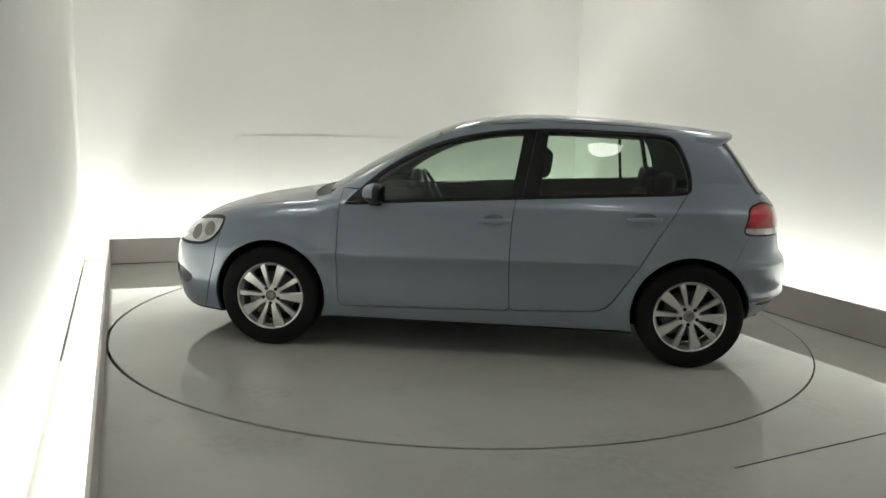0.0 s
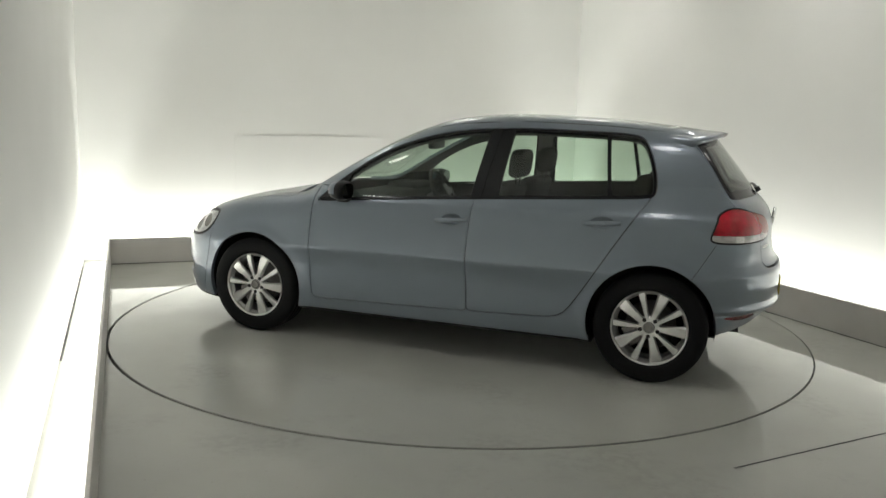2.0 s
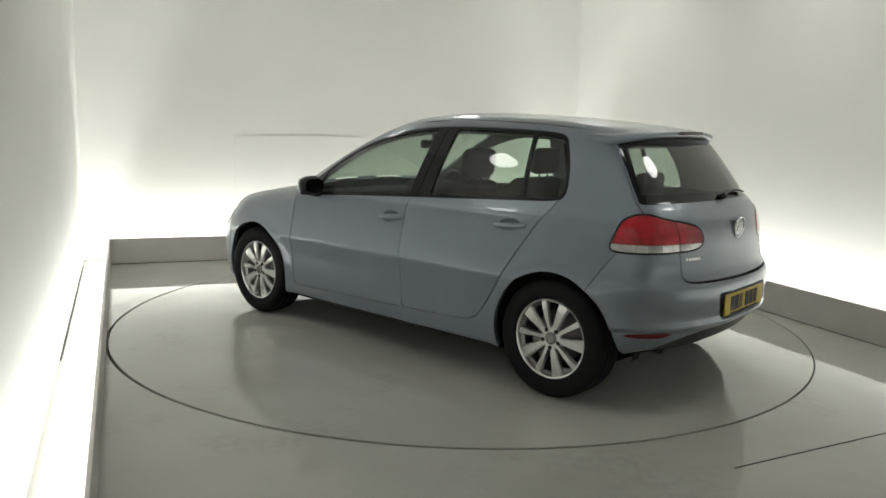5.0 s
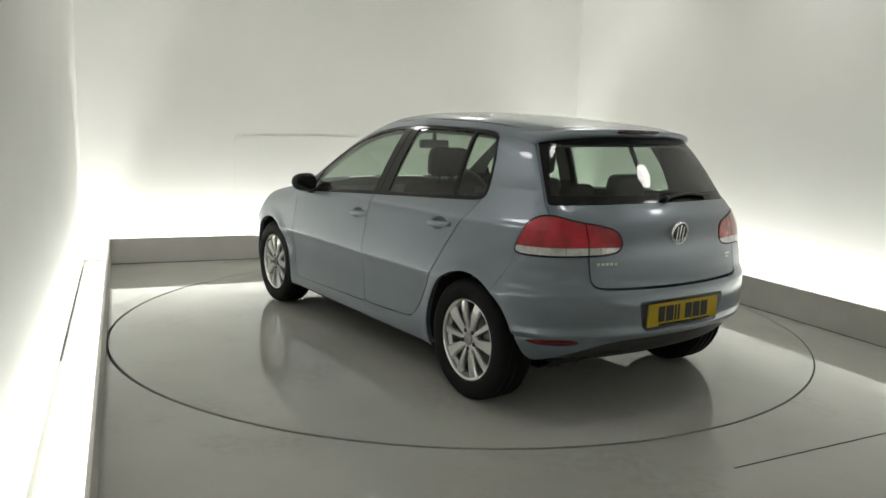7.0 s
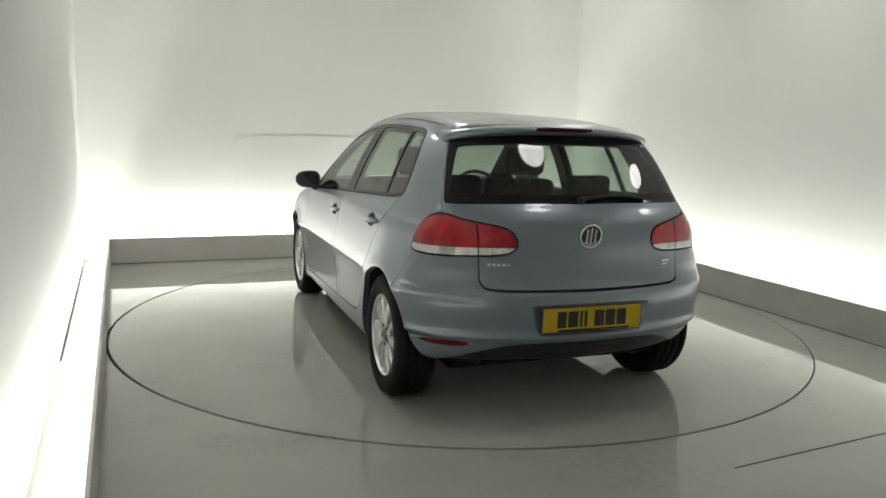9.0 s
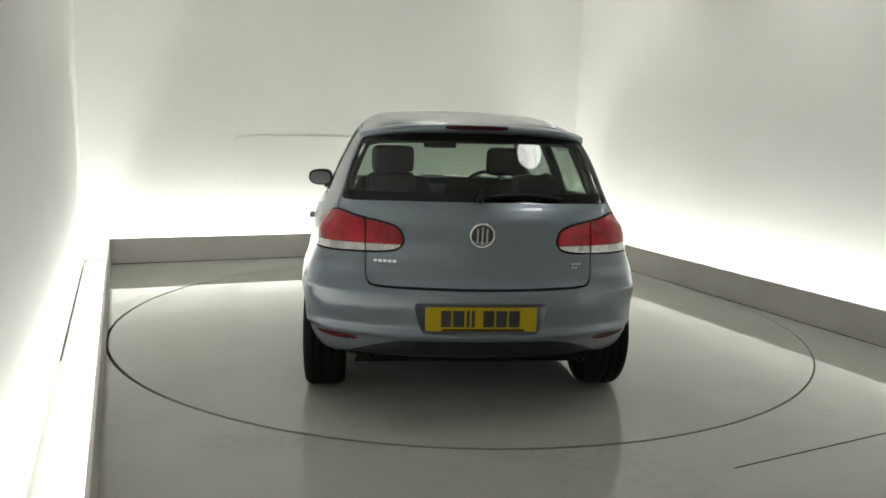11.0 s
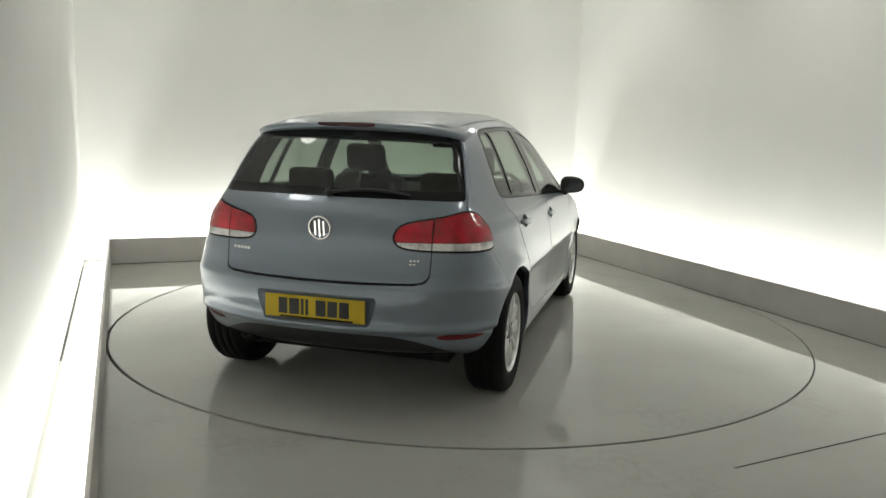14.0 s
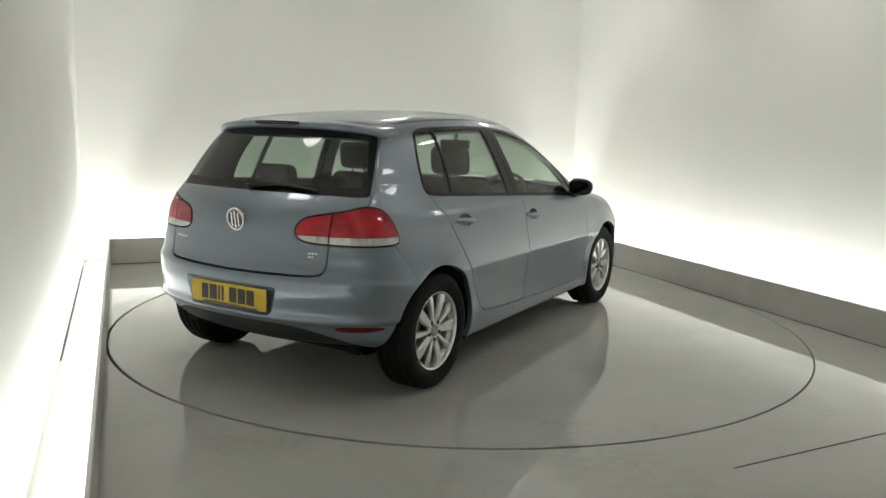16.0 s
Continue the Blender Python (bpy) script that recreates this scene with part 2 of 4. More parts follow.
def skin(x, y, z):
    """Negative inside the body."""
    y = np.abs(y)
    xs = x + 0.13 * y ** 2
    e = 1e-3
    slope = (TOP(xs + e) - TOP(xs - e)) / (2 * e)
    top = (z - TOP(xs) + 0.095 * y ** 2 * np.clip((1.6 - x) / 0.6, 0.6, 1)) / np.sqrt(1 + slope ** 2)
    arch = np.minimum(np.hypot(x - AXLE, z - HUB_Z), np.hypot(x + AXLE, z - HUB_Z))
    flare = 0.012 * np.exp(-((arch - 0.36) / 0.045) ** 2)
    cab = np.clip((z - 0.88) / 0.22, 0, 1)
    mid = np.clip((z - 0.64) / 0.18, 0, 1)
    mid = mid * mid * (3 - 2 * mid)
    side = (y - SIDE(z) * PLAN(x) * (1 - mid + mid * ((1 - cab) * HAUNCH(x) + cab * CABIN(x))) - flare) * 0.93
    q4 = np.interp(z, [0.3, 0.6, 0.75, 1.0], [0.34, 0.29, 0.16, 0.10])
    sr = (REAR(z + e) - REAR(z - e)) / (2 * e)
    rear = (REAR(z) + np.interp(z, [0.75, 0.95], [0.22, 0.27]) * y ** 2 + q4 * y ** 4 - x) / np.sqrt(1 + sr ** 2)
    sf = (FRONT(z + e) - FRONT(z - e)) / (2 * e)
    front = (x - FRONT(z) + 0.24 * y ** 2 + 0.50 * y ** 4) / np.sqrt(1 + sf ** 2)
    under = 0.185 + 0.078 * np.clip((-x - 1.52) / 0.14, 0, 1) - z
    f = smax(top, side, 0.13)
    f = smax(f, rear, np.interp(z, [0.92, 1.06], [0.10, 0.045]))
    f = smax(f, front, 0.10)
    return smax(f, under, 0.04)


def half_shell(step=0.02):
    """The left half of the skin as one grid of triangles: points and triangles."""
    lo, hi = np.array((-2.2, 0.0, 0.10)), np.array((2.3, 1.0, 1.6))
    nx, ny, nz = (int(round(s / step)) for s in (hi - lo))
    xs, ys, zs = (np.linspace(l, h, n + 1) for l, h, n in zip(lo, hi, (nx, ny, nz)))
    pts, tris, count = [], [], 0
    for axis, at in ((1, 1.0), (2, 1.6), (2, 0.10), (0, -2.2), (0, 2.3)):
        u, v = {1: (xs, zs), 2: (xs, ys), 0: (ys, zs)}[axis]
        U, V = np.meshgrid(u, v, indexing="ij")
        P = np.empty((*U.shape, 3))
        others = {1: (0, 2), 2: (0, 1), 0: (1, 2)}[axis]
        P[..., axis], P[..., others[0]], P[..., others[1]] = at, U, V
        i = np.arange(U.size).reshape(U.shape)
        a, b, c, d = i[:-1, :-1].ravel(), i[1:, :-1].ravel(), i[1:, 1:].ravel(), i[:-1, 1:].ravel()
        t = np.concatenate([np.stack([a, b, c], 1), np.stack([a, c, d], 1)])
        pts.append(P.reshape(-1, 3))
        tris.append(t + count)
        count += U.size
    box_pts, tris = np.concatenate(pts), np.concatenate(tris)
    # merge the box's edges
    key = np.round(box_pts * 1e5).astype(np.int64)
    _, first_at, back = np.unique(key, axis=0, return_index=True, return_inverse=True)
    box_pts, tris = box_pts[first_at], back.ravel()[tris]
    # pull each point along a line towards the spine until it meets the skin
    q = np.stack([np.clip(box_pts[:, 0], -1.35, 1.55) * 0.93, np.zeros(len(box_pts)), np.clip(box_pts[:, 2], 0.45, 0.75)], 1)
    q[:, 1] = np.minimum(box_pts[:, 1], 0.35) * 0.9
    near, far = np.zeros(len(q)), np.ones(len(q))
    for _ in range(26):
        mid = (near + far) / 2
        p = q + (box_pts - q) * mid[:, None]
        inside = skin(*p.T) < 0
        near, far = np.where(inside, mid, near), np.where(inside, far, mid)
    p = q + (box_pts - q) * near[:, None]
    # outward winding
    n = np.cross(p[tris[:, 1]] - p[tris[:, 0]], p[tris[:, 2]] - p[tris[:, 0]])
    g = gradient(p[tris].mean(1))
    flip = (n * g).sum(1) < 0
    tris[flip] = tris[flip][:, ::-1]
    return p, tris


def gradient(p, e=1e-3):
    g = np.stack([skin(*(p + np.eye(3)[i] * e).T) - skin(*(p - np.eye(3)[i] * e).T) for i in range(3)], 1)
    return g / np.maximum(np.linalg.norm(g, axis=1), 1e-9)[:, None]


# ---- cutting the skin into panels ----
def outline(points):
    """Signed distance to a closed outline in two coordinates, negative inside."""
    a = np.array(points, float)
    b = np.roll(a, -1, 0)

    def f(u, w):
        u, w = np.asarray(u, float), np.asarray(w, float)
        best = np.full(u.shape, 1e9)
        inside = np.zeros(u.shape, bool)
        for (x0, y0), (x1, y1) in zip(a, b):
            ex, ey = x1 - x0, y1 - y0
            t = np.clip(((u - x0) * ex + (w - y0) * ey) / (ex * ex + ey * ey), 0, 1)
            best = np.minimum(best, np.hypot(u - x0 - t * ex, w - y0 - t * ey))
            cross = (y0 > w) != (y1 > w)
            with np.errstate(divide="ignore", invalid="ignore"):
                at = x0 + (w - y0) / (y1 - y0) * ex if y1 != y0 else np.inf
            inside ^= cross & (u < at)
        return np.where(inside, -best, best)
    return f


def smooth_outline(points, rounds=2):
    """Corner cutting, for soft corners."""
    p = np.array(points, float)
    for _ in range(rounds):
        q = np.roll(p, -1, 0)
        p = np.stack([0.75 * p + 0.25 * q, 0.25 * p + 0.75 * q], 1).reshape(-1, 2)
    return outline(p)


def split(V, T, phi):
    """Cut triangles along phi = 0: points, triangles inside, triangles outside."""
    s = phi < 0
    n_in = s[T].sum(1)
    inn, out = [T[n_in == 3]], [T[n_in == 0]]
    mixed = []
    for count, lone in ((1, True), (2, False)):
        t = T[n_in == count]
        k = np.argmax(s[t] == lone, axis=1)
        r = np.arange(len(t))
        mixed.append(np.stack([t[r, k], t[r, (k + 1) % 3], t[r, (k + 2) % 3]], 1))
    pairs = np.concatenate([np.concatenate([m[:, [0, 1]], m[:, [0, 2]]]) for m in mixed])
    if len(pairs) == 0:
        return V, inn[0], out[0]
    pairs = np.sort(pairs, 1)
    edges, back = np.unique(pairs, axis=0, return_inverse=True)
    back = back.ravel() + len(V)
    i, j = edges.T
    t = phi[i] / (phi[i] - phi[j])
    P = V[i] + (V[j] - V[i]) * t[:, None]
    g = gradient(P)
    on_plane = np.abs(P[:, 1]) < 1e-7
    P = P - g * skin(*P.T)[:, None]
    P[on_plane, 1] = 0
    at = 0
    for m, lone_in in zip(mixed, (True, False)):
        n = len(m)
        ab, ac = back[at:at + n], back[at + n:at + 2 * n]
        at += 2 * n
        one = np.stack([m[:, 0], ab, ac], 1)
        two = np.concatenate([np.stack([ab, m[:, 1], m[:, 2]], 1), np.stack([ab, m[:, 2], ac], 1)])
        (inn if lone_in else out).append(one)
        (out if lone_in else inn).append(two)
    return np.concatenate([V, P]), np.concatenate(inn), np.concatenate(out)


def compact(V, T):
    used, back = np.unique(T, return_inverse=True)
    return V[used], back.reshape(T.shape)


SHELL = {}


def carve(f, gap=0.0055, source=None):
    """Take the piece inside f out of the shell, leaving a gap round it."""
    V, T = SHELL["rest"] if source is None else source
    phi = f(V)
    v1, inside, _ = split(V, T, phi + gap / 2)
    v2, _, outside = split(V, T, phi - gap / 2)
    if source is None:
        SHELL["rest"] = compact(v2, outside)
        return compact(v1, inside)
    return compact(v1, inside), compact(v2, outside)


def mirrored(piece):
    """Both halves of a piece that crosses the middle, welded there."""
    V, T = piece
    mid = np.abs(V[:, 1]) < 1e-6
    other = np.arange(len(V)) + len(V)
    other[mid] = np.nonzero(mid)[0]
    return compact(np.concatenate([V, V * [1, -1, 1]]), np.concatenate([T, other[T][:, ::-1]]))


def right_side(piece):
    return piece[0] * [1, -1, 1], piece[1][:, ::-1]


def panel(name, piece, mat, parent, label="", depth=0.012, inset=0.0, bowl=None):
    """A panel with a lip turned inwards round its edge."""
    V, T = piece
    n = gradient(V)
    top = V - n * inset
    if bowl is not None:
        top = top - n * bowl[:, None]
    e = np.concatenate([T[:, [0, 1]], T[:, [1, 2]], T[:, [2, 0]]])
    key = np.sort(e, 1)
    _, first_at, count = np.unique(key, axis=0, return_index=True, return_counts=True)
    rim = e[first_at[count == 1]]
    ids, back = np.unique(rim, return_inverse=True)
    back = back.reshape(rim.shape)
    m, base = len(ids), len(V)
    verts = np.concatenate([top, top[ids], top[ids] - n[ids] * depth])
    a, b = back[:, 0] + base, back[:, 1] + base
    lip = np.concatenate([np.stack([b, a, a + m], 1), np.stack([b, a + m, b + m], 1)])
    me = bpy.data.meshes.new(name)
    tris = np.concatenate([T, lip])
    me.vertices.add(len(verts))
    me.vertices.foreach_set("co", verts.astype(np.float32).ravel())
    me.loops.add(tris.size)
    me.loops.foreach_set("vertex_index", tris.astype(np.int32).ravel())
    me.polygons.add(len(tris))
    me.polygons.foreach_set("loop_start", np.arange(0, tris.size, 3, dtype=np.int32))
    me.update(calc_edges=True)
    me.validate()
    me.polygons.foreach_set("use_smooth", [True] * len(me.polygons))
    me.materials.append(mat)
    if bowl is None:
        lip_n = np.zeros((m, 3))
        t = top[ids]
        along = t[back[:, 1]] - t[back[:, 0]]
        out = np.cross(along, n[ids][back[:, 0]])
        np.add.at(lip_n, back[:, 0], out)
        np.add.at(lip_n, back[:, 1], out)
        lip_n /= np.maximum(np.linalg.norm(lip_n, axis=1), 1e-9)[:, None]
        me.normals_split_custom_set_from_vertices(np.concatenate([n, lip_n, lip_n]).tolist())
    return part(name, me, mat, parent, label)


# ---- the car's materials ----
def paint_material():
    m = material("blue_grey_paint", (0.186, 0.218, 0.262), 0.30, metal=0.42, vary=0.03, scale=3, coat=0.75)
    nt = m.node_tree
    n, l = nt.nodes, nt.links
    tc, fl = n.new("ShaderNodeTexCoord"), n.new("ShaderNodeTexVoronoi")
    fl.inputs["Scale"].default_value = 900
    l.new(tc.outputs["Object"], fl.inputs["Vector"])
    b = n.new("ShaderNodeBump")
    b.inputs["Strength"].default_value, b.inputs["Distance"].default_value = 0.08, 0.002
    l.new(fl.outputs["Color"], b.inputs["Height"])
    l.new(b.outputs[0], n["Principled BSDF"].inputs["Normal"])
    return m


def glass_material(name, tint):
    m = bpy.data.materials.new(name)
    m.use_nodes = True
    nt = m.node_tree
    n, l = nt.nodes, nt.links
    n.remove(n["Principled BSDF"])
    mix, tr, gl, fr, pw = n.new("ShaderNodeMixShader"), n.new("ShaderNodeBsdfTransparent"), n.new("ShaderNodeBsdfGlossy"), n.new("ShaderNodeLayerWeight"), n.new("ShaderNodeMath")
    tr.inputs[0].default_value = (*tint, 1)
    gl.inputs["Roughness"].default_value = 0.015
    # gloss rises towards grazing angles, the same from both sides
    up, add = n.new("ShaderNodeMath"), n.new("ShaderNodeMath")
    pw.operation, up.operation, add.operation = "POWER", "MULTIPLY", "ADD"
    fr.inputs["Blend"].default_value, pw.inputs[1].default_value, up.inputs[1].default_value, add.inputs[1].default_value = 0.5, 4.0, 0.9, 0.055
    l.new(fr.outputs["Facing"], pw.inputs[0])
    l.new(pw.outputs[0], up.inputs[0])
    l.new(up.outputs[0], add.inputs[0])
    l.new(add.outputs[0], mix.inputs[0])
    l.new(tr.outputs[0], mix.inputs[1])
    l.new(gl.outputs[0], mix.inputs[2])
    l.new(mix.outputs[0], n["Material Output"].inputs[0])
    return m


M_PAINT = paint_material()
M_GLASS = glass_material("window_glass", (0.63, 0.72, 0.645))
M_REARGLASS = glass_material("rear_glass", (0.47, 0.53, 0.48))
M_BLACK = material("black_plastic", (0.018, 0.018, 0.019), 0.42, vary=0.1, scale=40, spec=0.3)
M_GLOSS = material("gloss_black", (0.010, 0.010, 0.011), 0.10, vary=0.02, spec=0.28)
M_RUBBER = material("tyre_rubber", (0.010, 0.010, 0.0105), 0.65, vary=0.15, scale=30, bump=0.2, bump_scale=120, spec=0.12)
M_ALLOY = material("silver_alloy", (0.64, 0.64, 0.63), 0.30, metal=0.9, vary=0.06, scale=25)
M_STEEL = material("brake_steel", (0.25, 0.24, 0.23), 0.45, metal=0.9, vary=0.15, scale=40)
M_CHROME = material("chrome", (0.75, 0.75, 0.76), 0.12, metal=1.0, vary=0.02)
M_RED = material("red_lens", (0.40, 0.003, 0.014), 0.10, vary=0.45, scale=13, bump=0.06, bump_scale=90, coat=0.8, spec=0.4)
M_CLEAR = material("clear_lens", (0.50, 0.48, 0.47), 0.14, metal=0.3, vary=0.25, scale=26, bump=0.08, bump_scale=60, coat=0.5)
M_BRIGHT = material("bright_lens", (0.72, 0.70, 0.68), 0.12, metal=0.5, vary=0.2, scale=60, bump=0.12, bump_scale=90, coat=0.8)
M_REFLECT = material("red_reflector", (0.13, 0.005, 0.008), 0.25, vary=0.1, scale=120, bump=0.3, bump_scale=250)
M_YELLOW = material("yellow_plate", (0.47, 0.335, 0.014), 0.4, vary=0.05, scale=12, spec=0.2)
M_CLOTH = material("dark_grey_cloth", (0.036, 0.033, 0.029), 0.9, vary=0.2, scale=60, bump=0.3, bump_scale=300, spec=0.12)
M_TRIM = material("grey_trim", (0.045, 0.045, 0.044), 0.75, vary=0.1, scale=30, spec=0.12)
M_LINER = material("grey_headlining", (0.15, 0.147, 0.138), 0.85, vary=0.06, scale=30)
M_HEAD = material("headlamp_reflector", (0.55, 0.56, 0.57), 0.15, metal=0.8, vary=0.25, scale=25, bump=0.4, bump_scale=40, coat=1.0)
M_BADGE = material("badge_dark", (0.11, 0.115, 0.12), 0.25, metal=0.5, vary=0.06, scale=45)
# mirror colour set far below silver, to keep what it reflects dark
M_MIRROR = material("darkened_mirror", (0.13, 0.135, 0.14), 0.04, metal=1.0, vary=0.02)
M_BRAKE = material("dark_red_lens", (0.045, 0.002, 0.004), 0.2, vary=0.1, scale=90)
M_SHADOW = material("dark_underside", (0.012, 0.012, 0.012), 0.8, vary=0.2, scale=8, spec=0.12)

# ---- outlines of the panels ----
# side view (x, z)
DAYLIGHT = smooth_outline([(0.815, 0.903), (0.5, 0.929), (0.0, 0.960), (-0.25, 0.974), (-0.67, 0.998), (-1.0, 1.015), (-1.225, 1.028), (-1.262, 1.05), (-1.262, 1.11), (-1.245, 1.20), (-1.205, 1.30), (-1.165, 1.362),
                           (-1.08, 1.380), (-0.93, 1.388), (-0.52, 1.398), (-0.2, 1.388), (0.0, 1.362), (0.18, 1.322), (0.355, 1.262), (0.52, 1.175), (0.66, 1.07), (0.76, 0.975), (0.805, 0.925)], 1)
FRONT_DOOR = outline([(0.843, 1.0), (0.845, 0.90), (0.850, 0.78), (0.854, 0.60), (0.852, 0.42), (0.843, 0.31), (0.832, 0.287), (0.80, 0.280), (0.3, 0.290), (-0.18, 0.302), (-0.207, 0.308), (-0.212, 0.33), (-0.204, 0.5), (-0.202, 0.65), (-0.208, 0.82), (-0.225, 0.972), (-0.23, 1.0)])
REAR_DOOR = outline([(-0.23, 1.06), (-0.225, 0.972), (-0.208, 0.82), (-0.202, 0.65), (-0.204, 0.5), (-0.212, 0.33), (-0.217, 0.310), (-0.24, 0.304), (-0.5, 0.313), (-0.70, 0.322), (-0.76, 0.334), (-0.80, 0.358), (-0.836, 0.40), (-0.94, 0.56), (-1.06, 0.76), (-1.163, 0.92), (-1.235, 1.03), (-1.25, 1.06)])
HEADLAMP = smooth_outline([(2.2, 0.60), (2.2, 0.745), (1.88, 0.755), (1.75, 0.785), (1.62, 0.80), (1.585, 0.785), (1.60, 0.72), (1.66, 0.645), (1.78, 0.605)], 2)
# rear view (y, z), run on round the corner for the lamps
LAMP = smooth_outline([(0.358, 0.882), (0.373, 0.920), (0.42, 0.945), (0.55, 0.968), (0.65, 0.990), (0.73, 0.999), (0.81, 0.990), (0.885, 0.957), (0.935, 0.893), (0.968, 0.828), (0.945, 0.807), (0.82, 0.805), (0.6, 0.806), (0.45, 0.810), (0.383, 0.824), (0.358, 0.855)], 1)
HATCH = smooth_outline([(-0.6, 0.653), (-0.3, 0.653), (0.0, 0.653), (0.36, 0.656), (0.50, 0.660), (0.533, 0.680), (0.537, 0.72), (0.537, 0.84), (0.537, 0.88), (0.56, 0.90), (0.65, 0.92), (0.695, 0.95), (0.712, 0.99), (0.706, 1.02), (0.697, 1.045), (0.576, 1.345), (0.550, 1.374), (0.3, 1.385), (-0.6, 1.39)], 1)
REAR_WINDOW = smooth_outline([(-0.6, 1.045), (0.0, 1.046), (0.4, 1.044), (0.660, 1.038), (0.684, 1.05), (0.567, 1.330), (0.543, 1.354), (0.3, 1.364), (0.0, 1.368), (-0.6, 1.368)], 1)
RECESS = smooth_outline([(-0.30, 0.598), (0.0, 0.598), (0.29, 0.594), (0.312, 0.588), (0.300, 0.53), (0.275, 0.452), (0.262, 0.445), (0.0, 0.445), (-0.30, 0.445)], 1)
VALANCE = smooth_outline([(-0.6, 0.402), (0.0, 0.402), (0.25, 0.401), (0.40, 0.394), (0.52, 0.355), (0.63, 0.300), (0.70, 0.262), (0.74, 0.10), (-0.6, 0.10)], 1)
REFLECTOR = smooth_outline([(0.555, 0.393), (0.60, 0.410), (0.66, 0.412), (0.74, 0.410), (0.785, 0.402), (0.745, 0.384), (0.66, 0.377), (0.60, 0.380)], 1)
FOG_GRILLE = smooth_outline([(0.46, 0.34), (0.48, 0.45), (0.70, 0.44), (0.76, 0.40), (0.70, 0.33)], 1)
LOWER_GRILLE = smooth_outline([(-0.6, 0.29), (0.0, 0.29), (0.38, 0.30), (0.42, 0.43), (0.0, 0.44), (-0.6, 0.44)], 1)
UPPER_GRILLE = smooth_outline([(-0.6, 0.60), (0.0, 0.60), (0.46, 0.61), (0.50, 0.67), (0.0, 0.68), (-0.6, 0.68)], 1)
# from above (x, y)
SCREEN = smooth_outline([(1.03, -0.6), (1.03, 0.0), (0.985, 0.45), (0.93, 0.62), (0.86, 0.665), (0.5, 0.605), (0.25, 0.555), (0.16, 0.50), (0.135, 0.3), (0.13, 0.0), (0.13, -0.6)], 1)
COWL = outline([(1.11, -0.6), (1.11, 0.0), (1.08, 0.45), (1.02, 0.66), (0.93, 0.70), (0.90, 0.66), (0.95, 0.625), (0.99, 0.45), (1.034, 0.0), (1.034, -0.6)])
BONNET = smooth_outline([(1.115, -0.6), (1.115, 0.0), (1.085, 0.45), (1.04, 0.64), (1.02, 0.72), (1.1, 0.735), (1.4, 0.70), (1.7, 0.62), (1.82, 0.56), (1.90, 0.35), (1.93, 0.0), (1.93, -0.6)], 1)


def only(f, *limits):
    """The largest of signed distances: the space where all are negative."""
    r = f
    for g in limits:
        r = np.maximum(r, g)
    return r


def window_run(V):
    """Distance from the middle, run on round the corner beside the rear window."""
    return V[:, 1] + np.maximum(0, V[:, 0] - REAR(V[:, 2]) - 0.12)


def lamp_run(V):
    return V[:, 1] + np.maximum(0, V[:, 0] + 1.75)


